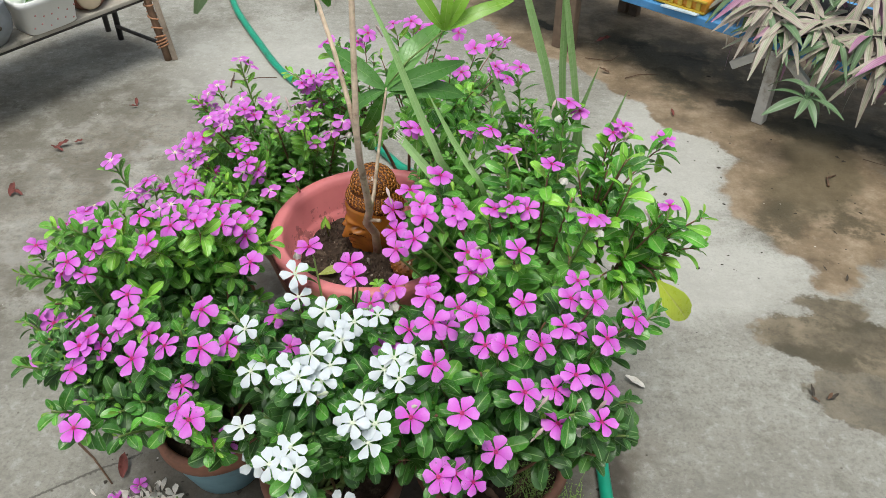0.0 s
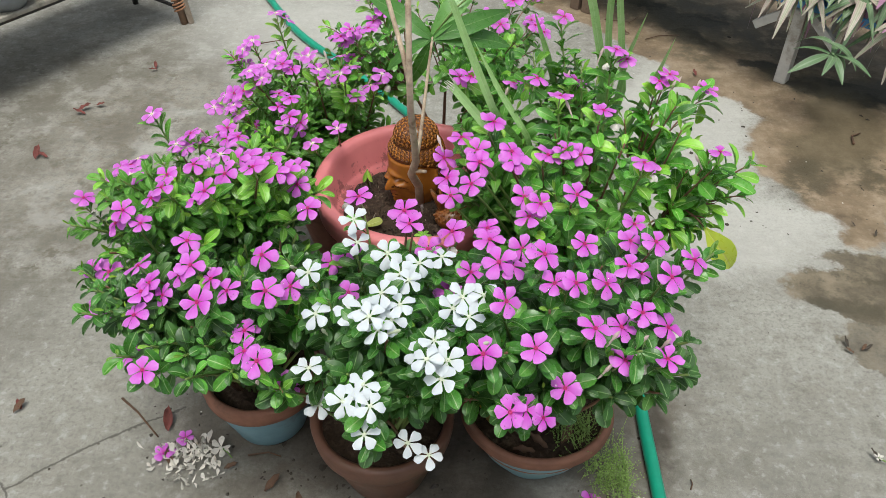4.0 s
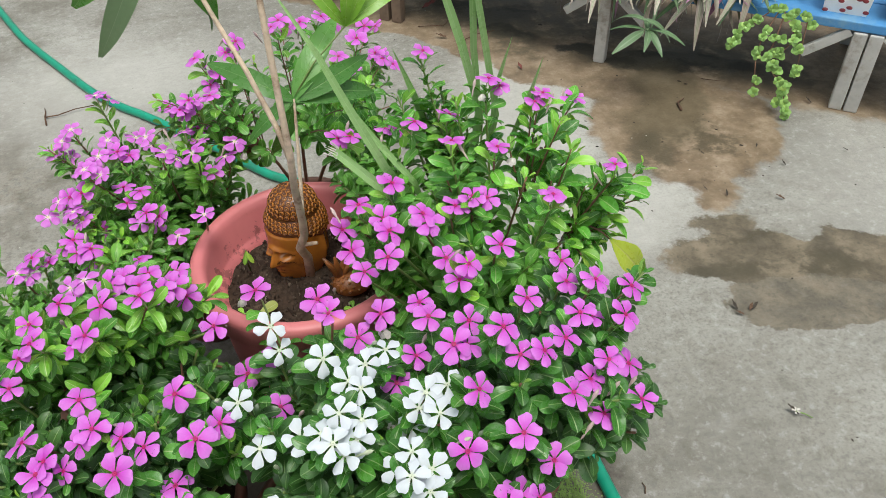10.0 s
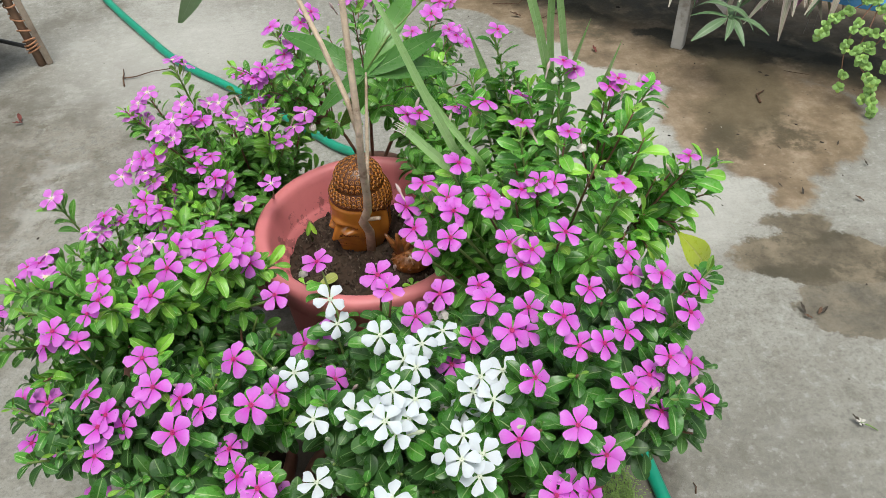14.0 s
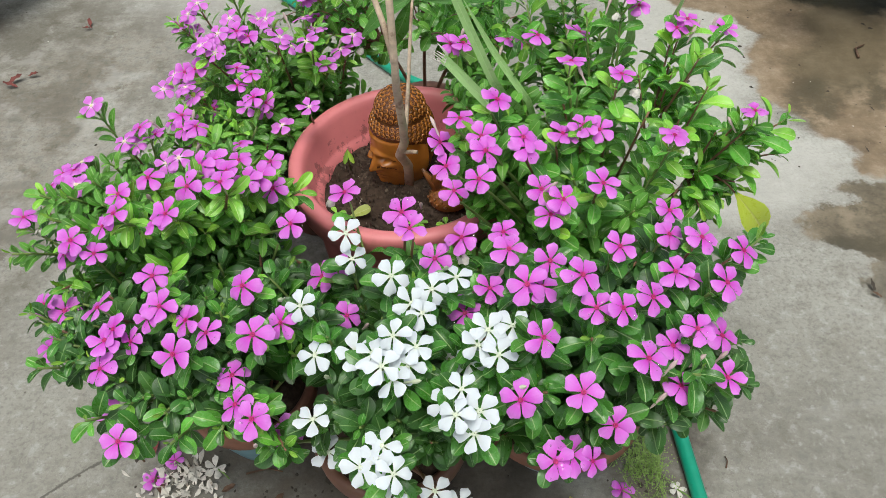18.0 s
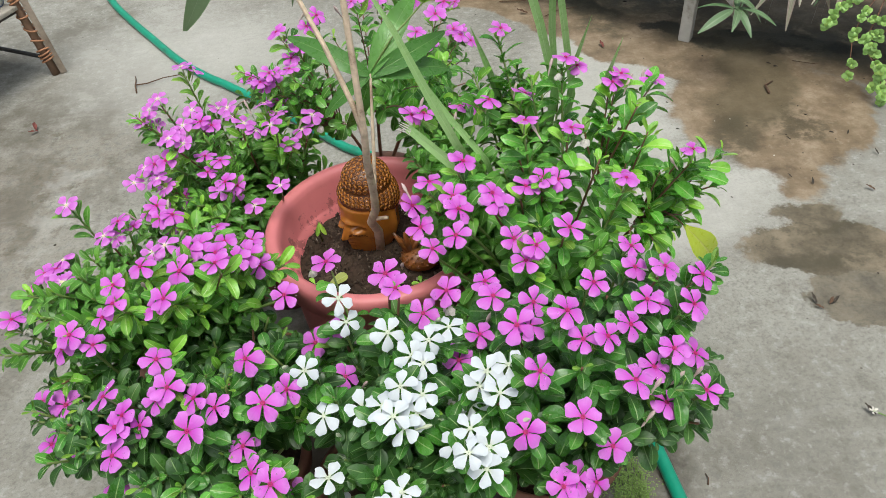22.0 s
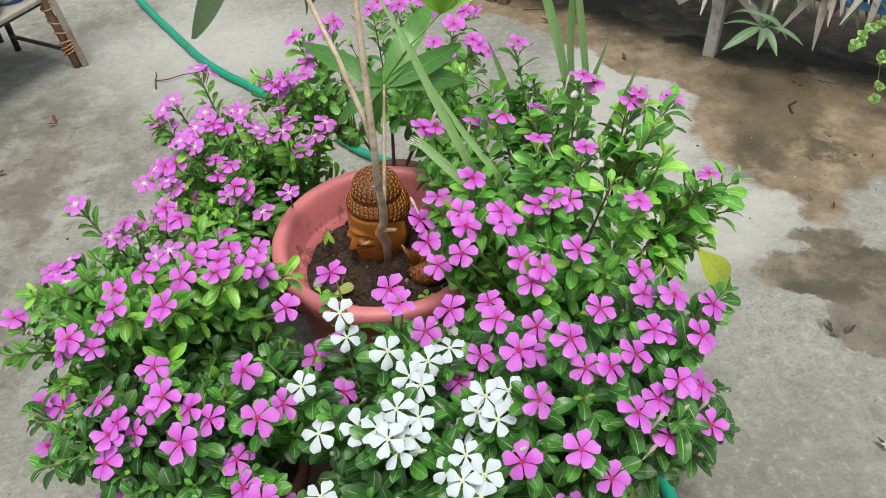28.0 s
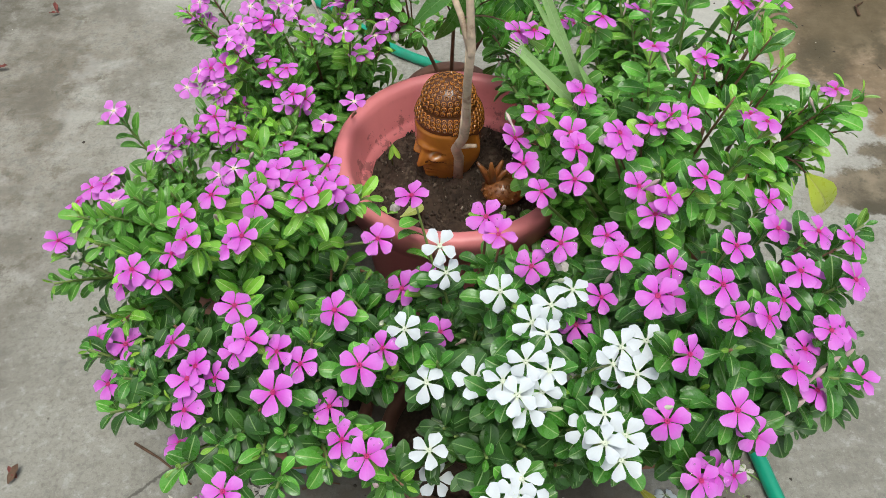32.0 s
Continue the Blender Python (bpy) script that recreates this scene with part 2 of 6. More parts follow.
    # pale whitish patches
    pale = union(blob(0.52, 1.66, 0.16, 0.36, -8, 0.3), blob(0.56, 1.28, 0.2, 0.12, 0, 0.4), blob(-0.45, 2.15, 0.3, 0.25, 0, 0.7), a.math("MULTIPLY", blob(1.25, 1.2, 0.3, 0.25, 20, 0.5), 0.5))
    base = a.mix(a.math("MULTIPLY", pale, 0.5), base, (0.54, 0.53, 0.49))
    # damp silt
    across = a.math("ADD", a.math("MULTIPLY", x, 0.774), a.math("MULTIPLY", y, 0.633))
    under = a.math("ADD", a.math("MULTIPLY", x, 0.646), a.math("MULTIPLY", y, 0.763))
    run = a.math("MULTIPLY", a.step(across, 1.632, 1.648), union(a.step(under, 1.91, 1.95), a.step(x, 1.03, 0.99)))
    run = a.math("MULTIPLY", run, blob(0.95, 2.1, 1.5, 0.75, -40, 0.08))
    silt = union(run, blob(0.95, 1.49, 0.13, 0.19, -42, 0.08), blob(0.87, 1.37, 0.10, 0.07, 25, 0.1), blob(0.86, 1.58, 0.19, 0.22, -20, 0.06), blob(1.6, 1.9, 0.9, 0.42, -35, 0.15), blob(0.84, 1.37, 0.12, 0.08, 0, 0.15), blob(0.80, 1.295, 0.045, 0.07, 10, 0.25))
    brown = a.ramp(mid, [(0.35, (0.115, 0.077, 0.042)), (0.5, (0.205, 0.146, 0.087)), (0.66, (0.32, 0.245, 0.165))])
    brown = a.mix(a.math("MULTIPLY", a.step(mott, 0.5, 0.66), 0.25), brown, (0.13, 0.10, 0.06))
    brown = a.mix(a.math("MULTIPLY", a.step(mott, 0.44, 0.34), 0.2), brown, (0.40, 0.34, 0.25))
    base = a.mix(a.math("MULTIPLY", silt, 0.93), base, brown)
    wet = union(blob(0.77, 1.095, 0.185, 0.072, -10, 0.05), blob(0.99, 1.03, 0.15, 0.085, -16, 0.06), a.math("MULTIPLY", blob(0.82, 0.975, 0.15, 0.072, -12, 0.05), 0.8), blob(0.775, 1.185, 0.07, 0.034, -10, 0.15), a.math("MULTIPLY", blob(0.885, 1.0, 0.12, 0.09, -20, 0.06), 0.75))
    wetc = a.ramp(mid, [(0.36, (0.058, 0.046, 0.026)), (0.5, (0.120, 0.094, 0.058)), (0.66, (0.23, 0.185, 0.125))])
    wetc = a.mix(a.math("MULTIPLY", a.step(mott, 0.5, 0.64), 0.45), wetc, (0.055, 0.047, 0.028))
    base = a.mix(a.math("MULTIPLY", wet, 0.9), base, wetc)
    # near-black and olive patches, several along and under the bench
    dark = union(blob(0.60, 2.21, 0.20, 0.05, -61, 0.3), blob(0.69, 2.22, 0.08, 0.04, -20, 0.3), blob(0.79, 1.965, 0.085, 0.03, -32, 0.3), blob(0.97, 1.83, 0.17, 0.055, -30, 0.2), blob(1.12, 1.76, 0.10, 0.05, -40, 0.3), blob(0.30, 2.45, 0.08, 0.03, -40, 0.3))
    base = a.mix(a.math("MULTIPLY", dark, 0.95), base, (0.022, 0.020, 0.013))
    base = a.mix(a.math("MULTIPLY", blob(0.88, 1.65, 0.11, 0.19, -22, 0.2), 0.68), base, (0.092, 0.074, 0.04))
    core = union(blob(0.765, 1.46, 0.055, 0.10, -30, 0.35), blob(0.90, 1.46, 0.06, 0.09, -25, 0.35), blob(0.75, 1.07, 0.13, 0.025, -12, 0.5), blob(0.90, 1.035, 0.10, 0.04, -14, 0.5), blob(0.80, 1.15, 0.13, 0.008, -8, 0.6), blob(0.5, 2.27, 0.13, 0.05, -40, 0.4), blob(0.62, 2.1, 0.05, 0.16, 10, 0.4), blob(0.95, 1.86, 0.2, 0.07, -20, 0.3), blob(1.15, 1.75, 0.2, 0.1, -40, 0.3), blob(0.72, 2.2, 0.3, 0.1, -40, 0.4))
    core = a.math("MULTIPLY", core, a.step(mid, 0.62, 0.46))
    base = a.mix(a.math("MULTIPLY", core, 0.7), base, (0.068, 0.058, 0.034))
    # trodden dirt round the pots
    dirt = union(blob(-0.05, 0.86, 0.42, 0.28, 0, 0.25), blob(-0.1, 1.1, 0.4, 0.32, 0, 0.35), blob(0.25, 0.72, 0.07, 0.12, 0, 0.5), blob(0.355, 0.86, 0.03, 0.13, 0, 0.5), blob(0.06, 0.63, 0.14, 0.05, 0, 0.4))
    base = a.mix(a.math("MULTIPLY", a.math("MULTIPLY", dirt, a.step(mid, 0.36, 0.6)), 0.7), base, (0.095, 0.074, 0.052))
    # a much darker brown under and between the pots
    soil = union(blob(0.015, 0.66, 0.10, 0.08, 0, 0.45), blob(-0.02, 0.60, 0.14, 0.035, 0, 0.5), blob(0.33, 0.80, 0.025, 0.12, 0, 0.6), blob(-0.03, 0.85, 0.32, 0.2, 0, 0.3))
    base = a.mix(a.math("MULTIPLY", a.math("MULTIPLY", soil, a.step(mid, 0.70, 0.46)), 0.85), base, (0.045, 0.035, 0.025))
    # a hair crack across the near-left slab
    crack = None
    for x0, y0, x1, y1 in ((-0.638, 0.644, -0.606, 0.669), (-0.606, 0.669, -0.552, 0.716), (-0.552, 0.716, -0.505, 0.752), (-0.505, 0.752, -0.42, 0.80), (-0.638, 0.644, -0.60, 0.585), (-0.638, 0.644, -0.72, 0.70), (-0.72, 0.70, -1.0, 0.80), (-0.60, 0.585, -0.63, 0.40)):
        vx, vy = x1 - x0, y1 - y0
        ll = vx * vx + vy * vy
        cx = a.math("ADD", sep.outputs[0], a.math("MULTIPLY", a.math("SUBTRACT", mid, 0.5), 0.035))
        cy = a.math("ADD", sep.outputs[1], a.math("MULTIPLY", a.math("SUBTRACT", fine, 0.5), 0.012))
        dx, dy = a.math("SUBTRACT", cx, x0), a.math("SUBTRACT", cy, y0)
        tt = a.math("MINIMUM", a.math("MAXIMUM", a.math("DIVIDE", a.math("ADD", a.math("MULTIPLY", dx, vx), a.math("MULTIPLY", dy, vy)), ll), 0.0), 1.0)
        qx, qy = a.math("SUBTRACT", dx, a.math("MULTIPLY", tt, vx)), a.math("SUBTRACT", dy, a.math("MULTIPLY", tt, vy))
        d = a.math("SQRT", a.math("ADD", a.math("MULTIPLY", qx, qx), a.math("MULTIPLY", qy, qy)))
        crack = d if crack is None else a.math("MINIMUM", crack, d)
    base = a.mix(a.math("MULTIPLY", a.step(crack, 0.0032, 0.0008), 0.75), base, (0.06, 0.055, 0.045))
    # specks of grit
    spk = a.n("TexVoronoi")
    spk.inputs["Scale"].default_value = 34
    a.put(spk.inputs["Vector"], p)
    pick = a.n("SeparateColor")
    a.put(pick.inputs[0], spk.outputs["Color"])
    dot = a.math("MULTIPLY", a.step(spk.outputs["Distance"], 0.1, 0.04), a.step(pick.outputs[0], 0.80, 0.84))
    base = a.mix(a.math("MULTIPLY", dot, 0.7), base, (0.07, 0.06, 0.045))
    light = a.math("MULTIPLY", a.step(spk.outputs["Distance"], 0.07, 0.03), a.step(pick.outputs[1], 0.94, 0.95))
    base = a.mix(a.math("MULTIPLY", light, 0.8), base, (0.75, 0.73, 0.68))
    damp = a.math("MAXIMUM", a.math("MULTIPLY", wet, 0.5), union(a.math("MULTIPLY", silt, 0.45), a.math("MULTIPLY", core, 0.8)))
    rough = a.math("SUBTRACT", a.math("ADD", 0.68, a.math("MULTIPLY", fine, 0.25)), a.math("MULTIPLY", damp, 0.3))
    a.bump(a.math("ADD", a.math("MULTIPLY", fine, 0.6), a.math("ADD", a.math("MULTIPLY", grit, 0.25), mid)), 0.5, 0.0025)
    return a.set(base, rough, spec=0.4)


# ---- mesh helpers ----
def mesh_of(bm, name, material, smooth=True):
    me = bpy.data.meshes.new(name)
    bm.normal_update()
    bm.to_mesh(me)
    bm.free()
    for m in material if isinstance(material, (list, tuple)) else [material]:
        me.materials.append(m)
    if smooth:
        for p in me.polygons:
            p.use_smooth = True
    return me


def local(parent, m):
    return parent.matrix_basis.inverted() @ m if parent.parent is None else (parent.parent.matrix_basis @ parent.matrix_basis).inverted() @ m


def part(name, bm, material, parent, label="", smooth=True, m=None):
    """One mesh object under a thing or a part; bm is in world space unless m is given."""
    ob = new(name, mesh_of(bm, name, material, smooth) if isinstance(bm, bmesh.types.BMesh) else bm)
    ob.parent = parent
    ob.matrix_basis = local(parent, m if m is not None else Matrix())
    if label:
        ob["label"] = label
    return ob


def thing(name, at, label, category, group="", kind=""):
    ob = new(name)
    ob.matrix_basis = Matrix.Translation(at)
    ob.empty_display_size = 0.05
    return tagged(ob, label, category, group, kind)


def tube(bm, pts, r0, r1, sides=5, uvs=None):
    """A tapered tube along points."""
    rings = []
    n = len(pts)
    for i, p in enumerate(pts):
        d = (Vector(pts[min(i + 1, n - 1)]) - Vector(pts[max(i - 1, 0)])).normalized()
        a = d.orthogonal().normalized() if i == 0 else (a - d * a.dot(d)).normalized()
        b = d.cross(a)
        r = r0 + (r1 - r0) * i / max(1, n - 1)
        rings.append([bm.verts.new(Vector(p) + (a * math.cos(k * math.tau / sides) + b * math.sin(k * math.tau / sides)) * r) for k in range(sides)])
    for u, v in zip(rings, rings[1:]):
        for k in range(sides):
            bm.faces.new((u[k], u[(k + 1) % sides], v[(k + 1) % sides], v[k]))
    bm.faces.new(rings[0][::-1])
    bm.faces.new(rings[-1])
    return rings


def curve(a, b, c, n=6):
    a, b, c = Vector(a), Vector(b), Vector(c)
    return [a * (1 - t) ** 2 + b * 2 * t * (1 - t) + c * t * t for t in [i / n for i in range(n + 1)]]


def lathe(bm, profile, centre=(0, 0, 0), seg=48, wobble=0.0, seed=0):
    """A surface of revolution about z through centre, from (radius, height) pairs."""
    rr = random.Random(seed)
    ph = [rr.uniform(0, 6.28) for _ in range(4)]
    rings = []
    for r, z in profile:
        ring = []
        for k in range(seg):
            t = k * math.tau / seg
            w = 1 + wobble * (math.sin(2 * t + ph[0]) + 0.6 * math.sin(3 * t + ph[1]) + 0.4 * math.sin(7 * t + ph[2]))
            ring.append(bm.verts.new((centre[0] + r * w * math.cos(t), centre[1] + r * w * math.sin(t), centre[2] + z)))
        rings.append(ring)
    for u, v in zip(rings, rings[1:]):
        for k in range(seg):
            bm.faces.new((u[k], u[(k + 1) % seg], v[(k + 1) % seg], v[k]))
    return rings


def box(bm, size, m=None, bevel=0.0):
    r = bmesh.ops.create_cube(bm, size=1.0)
    vs = r["verts"]
    bmesh.ops.scale(bm, vec=size, verts=vs)
    if bevel:
        es = list({e for v in vs for e in v.link_edges})
        vs = bmesh.ops.bevel(bm, geom=es, offset=bevel, segments=2, affect="EDGES", profile=0.5)["verts"]
    if m is not None:
        bmesh.ops.transform(bm, matrix=m, verts=vs)
    return vs


# outline of a leaf: half width along its length, both from 0 to 1
OBOVATE = ((0, 0.09), (0.12, 0.20), (0.3, 0.52), (0.5, 0.87), (0.68, 1.0), (0.83, 0.95), (0.94, 0.70), (1.0, 0.22))
OVAL = ((0, 0.09), (0.10, 0.24), (0.25, 0.62), (0.45, 0.96), (0.60, 1.0), (0.77, 0.88), (0.92, 0.52), (1.0, 0.12))
FINE = (-1, -0.5, 0, 0.5, 1)


def leaf_bm(length, width, droop=0.25, fold=0.18, tip=2.0, base=0.55, nv=6, wave=0.0, outline=None, across=(-1, 0, 1), bulge=0.0):
    """A blade along +y from the origin, its face up (+z), folded at the midrib and drooping."""
    bm = bmesh.new()
    lay = bm.loops.layers.uv.new("UVMap")
    rows = []
    nv = len(outline) - 1 if outline else nv
    vs = [o[0] for o in outline] if outline else [i / nv for i in range(nv + 1)]
    for i in range(nv + 1):
        v = vs[i]
        w = width * (max(1e-3, v) ** base) * (1 - v ** tip * 0.93) * 1.15
        if i == 0:
            w = width * 0.10
        if outline:
            w = width * outline[i][1]
        z = -droop * length * v * v + 0.05 * length * math.sin(v * 3.1)
        wv = wave * width * math.sin(v * 14)
        rows.append([bm.verts.new((k * w * 0.5, v * length * (1 - 0.12 * droop * v), z + abs(k) * w * 0.5 * fold + bulge * w * math.sin(abs(k) * 2.6) + (wv if k > 0 else -wv if k < 0 else 0))) for k in across])
    n = len(across) - 1
    for i in range(nv):
        for k in range(n):
            f = bm.faces.new((rows[i][k], rows[i][k + 1], rows[i + 1][k + 1], rows[i + 1][k]))
            for lp, (uu, vv) in zip(f.loops, ((k / n, vs[i]), ((k + 1) / n, vs[i]), ((k + 1) / n, vs[i + 1]), (k / n, vs[i + 1]))):
                lp[lay].uv = (uu, vv)
    return bm


def petal_bm(length, width, droop, skew, slim=1.0):
    """A broad petal along +y, narrow at the throat, with a blunt, slightly lopsided end."""
    bm = bmesh.new()
    lay = bm.loops.layers.uv.new("UVMap")
    halves = [(0.0, 0.17), (0.12, 0.25), (0.30, 0.55), (0.50, 0.87), (0.68, 1.0), (0.82, 0.94), (0.93, 0.68), (1.0, 0.22)]
    halves = [(v, h * (1 - (1 - slim) * max(0.0, 1 - v / 0.7))) for v, h in halves]
    rows = []
    for v, h in halves:
        ring = []
        for k in (-1, -0.5, 0, 0.5, 1):
            w = h * width * 0.5
            yy = v * length + (0.035 * length * k * skew * v) - (0.05 * length * abs(k) if v > 0.9 else 0)
            zz = 0.10 * length * math.sin(v * 2.2) - droop * length * v * v - 0.22 * w * k * k * (0.4 + v) + 0.07 * width * k * skew * v
            ring.append(bm.verts.new((k * w + 0.06 * width * skew * v, yy + 0.0012, zz)))
        rows.append(ring)
    for i in range(len(rows) - 1):
        for k in range(4):
            f = bm.faces.new((rows[i][k], rows[i][k + 1], rows[i + 1][k + 1], rows[i + 1][k]))
            v0, v1 = halves[i][0], halves[i + 1][0]
            for lp, (uu, vv) in zip(f.loops, ((k / 4, v0), ((k + 1) / 4, v0), ((k + 1) / 4, v1), (k / 4, v1))):
                lp[lay].uv = (uu, vv)
    return bm


def frame_to(origin, along, normal, size=1.0):
    """A pose whose +y runs along and whose +z is nearest to normal."""
    y = Vector(along).normalized()
    x = y.cross(Vector(normal))
    x = x.normalized() if x.length > 1e-4 else y.orthogonal().normalized()
    z = x.cross(y)
    m = Matrix((x, y, z)).transposed().to_4x4()
    return Matrix.Translation(origin) @ m @ Matrix.Scale(size, 4)


# ---- materials ----
M_GROUND = concrete_material()
M_LEAF = leaf_material("vinca_leaf", (0.045, 0.188, 0.018), (0.32, 0.48, 0.18), (0.022, 0.095, 0.013), rough=0.26)
# darker copy of the leaf green: shade inside the bush put into the colour
M_LEAF_SHADED = leaf_material("vinca_leaf_mass_shaded", (0.034, 0.118, 0.017), (0.24, 0.38, 0.14), (0.014, 0.068, 0.011), island=True, rough=0.32)
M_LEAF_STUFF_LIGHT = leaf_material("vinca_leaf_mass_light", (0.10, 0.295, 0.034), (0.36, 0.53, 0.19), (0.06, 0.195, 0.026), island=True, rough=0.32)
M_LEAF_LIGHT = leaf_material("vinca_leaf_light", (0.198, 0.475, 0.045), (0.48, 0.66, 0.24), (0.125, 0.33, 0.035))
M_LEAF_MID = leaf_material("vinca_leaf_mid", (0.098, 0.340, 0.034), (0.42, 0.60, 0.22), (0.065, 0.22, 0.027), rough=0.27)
M_LEAF_YOUNG = leaf_material("young_leaf", (0.20, 0.40, 0.045), (0.38, 0.55, 0.15), (0.14, 0.32, 0.03))
M_LEAF_TREE = leaf_material("sapling_leaf", (0.075, 0.225, 0.036), (0.22, 0.38, 0.12), (0.05, 0.16, 0.026), ribw=0.025)
M_LEAF_TREE_LIGHT = leaf_material("sapling_leaf_light", (0.21, 0.42, 0.04), (0.4, 0.55, 0.15), (0.16, 0.36, 0.03), ribw=0.03)
M_LEAF_DUSTY = leaf_material("dusty_leaf", (0.19, 0.29, 0.15), (0.30, 0.40, 0.24), (0.16, 0.22, 0.11), ribw=0.02, rough=0.5)
M_BLADE = leaf_material("sword_leaf", (0.31, 0.51, 0.19), (0.42, 0.60, 0.28), (0.25, 0.44, 0.15), ribw=0.05, var=0.15)
M_PINK = petal_material("pink_petal", (0.56, 0.015, 0.34), (0.655, 0.085, 0.635), (0.755, 0.255, 0.80), 0.45)
M_PINK_PALE = petal_material("pale_eyed_petal", (0.90, 0.72, 0.88), (0.645, 0.115, 0.64), (0.75, 0.275, 0.79), 0.45)
M_WHITE = petal_material("white_petal", (0.66, 0.72, 0.56), (0.72, 0.765, 0.80), (0.75, 0.80, 0.855), 0.25)
M_EYE = plain("crimson_eye", (0.42, 0.008, 0.12), 0.6, 0.3, 300)
M_EYE_PALE = plain("pale_eye", (0.80, 0.74, 0.45), 0.6, 0.2, 300)
M_EYE_WHITE = plain("white_eye", (0.66, 0.72, 0.55), 0.6, 0.2, 300)
M_CALYX = plain("calyx", (0.16, 0.30, 0.05), 0.5, 0.3, 200)
M_STEM = plain("green_stem", (0.16, 0.23, 0.06), 0.5, 0.35, 120)
M_STEM_RED = plain("reddish_stem", (0.20, 0.10, 0.06), 0.5, 0.35, 120)
M_BARK = plain("sapling_bark", (0.62, 0.49, 0.36), 0.9, 0.4, 130, 1.0, dirt=(0.30, 0.20, 0.135))
M_PINK_POT = plain("rose_plastic", (0.66, 0.205, 0.215), 0.42, 0.12, 14, 0.08, dirt=(0.54, 0.165, 0.165))
M_TERRA = plain("terracotta", (0.26, 0.118, 0.076), 0.75, 0.4, 40, 0.9, dirt=(0.10, 0.058, 0.040))
M_TERRA_OLD = plain("mossy_terracotta", (0.145, 0.068, 0.044), 0.5, 0.45, 30, 0.8, dirt=(0.045, 0.042, 0.018))
M_BLUE_PAINT = plain("faded_blue_paint", (0.19, 0.33, 0.38), 0.6, 0.3, 30, 0.3, dirt=(0.13, 0.16, 0.16))
M_YELLOW = plain("yellow_plastic", (0.50, 0.34, 0.03), 0.45, 0.2, 30, 0.1, dirt=(0.25, 0.2, 0.05))
M_SOIL = plain("potting_soil", (0.044, 0.029, 0.020), 0.95, 0.7, 170, 1.0, 0.2, dirt=(0.11, 0.08, 0.058))
M_HOSE = plain("green_hose", (0.012, 0.30, 0.185), 0.35, 0.18, 60, 0.05, dirt=(0.03, 0.16, 0.10))
M_GLAZE = plain("amber_glaze", (0.37, 0.135, 0.020), 0.16, 0.4, 45, 0.2, 0.75, dirt=(0.14, 0.045, 0.012))
M_GLAZE_DARK = plain("dark_glaze", (0.10, 0.035, 0.01), 0.25, 0.3, 60, 0.1, 0.6)
M_WHITE_WOOD = plain("whitewashed_wood", (0.50, 0.49, 0.46), 0.7, 0.2, 50, 0.4, dirt=(0.30, 0.27, 0.23))
M_BLUE = plain("blue_board", (0.075, 0.27, 0.56), 0.5, 0.2, 30, 0.2, dirt=(0.16, 0.33, 0.5))
M_DARK_STEEL = plain("dark_steel", (0.035, 0.033, 0.032), 0.55, 0.4, 60, 0.3, dirt=(0.08, 0.06, 0.045))
M_BAMBOO = plain("grey_bamboo", (0.42, 0.34, 0.27), 0.7, 0.35, 60, 0.4, dirt=(0.20, 0.14, 0.10))
M_ROPE = plain("orange_cord", (0.44, 0.22, 0.12), 0.8, 0.3, 150, 0.6)
M_SLAB = plain("weathered_board", (0.36, 0.33, 0.28), 0.8, 0.3, 30, 0.4, dirt=(0.16, 0.15, 0.12))
M_PLANTER = plain("white_planter", (0.84, 0.84, 0.82), 0.45, 0.08, 20, 0.05, dirt=(0.55, 0.54, 0.5))
M_DRY = plain("dry_leaf", (0.11, 0.06, 0.034), 0.8, 0.5, 120, 0.5, dirt=(0.06, 0.03, 0.02))
M_DRY_RED = plain("dry_red_leaf", (0.16, 0.042, 0.034), 0.8, 0.45, 120, 0.5, dirt=(0.06, 0.02, 0.015))
M_DRY_PETAL = plain("withered_petal", (0.66, 0.63, 0.57), 0.85, 0.35, 150, 0.6, dirt=(0.34, 0.27, 0.20))
M_CRUMB = plain("dark_crumb", (0.05, 0.04, 0.03), 0.9, 0.4, 200)

# ---- ground ----
bm = bmesh.new()
bmesh.ops.create_grid(bm, x_segments=8, y_segments=8, size=60)
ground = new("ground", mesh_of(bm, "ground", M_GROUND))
tagged(ground, "grey trowelled concrete yard with damp brown stains", "ground", kind="structure")


# ---- pots ----
def soil_bm(centre, r, z, seed, amp=0.006):
    bm = bmesh.new()
    n = 14
    top = bm.verts.new((centre[0], centre[1], z + amp))
    last = None
    for i in range(1, n + 1):
        ring = []
        for k in range(40):
            t = k * math.tau / 40
            rr = r * i / n
            x, y = centre[0] + rr * math.cos(t), centre[1] + rr * math.sin(t)
            h = noise.noise((x * 35 + seed, y * 35, 0)) * amp + noise.noise((x * 120, y * 120 + seed, 3)) * amp * 0.5
            ring.append(bm.verts.new((x, y, z + h - 0.004 * (i / n) ** 4)))
        for k in range(40):
            if last:
                bm.faces.new((last[k], ring[k], ring[(k + 1) % 40], last[(k + 1) % 40]))
            else:
                bm.faces.new((top, ring[k], ring[(k + 1) % 40]))
        last = ring
    return bm


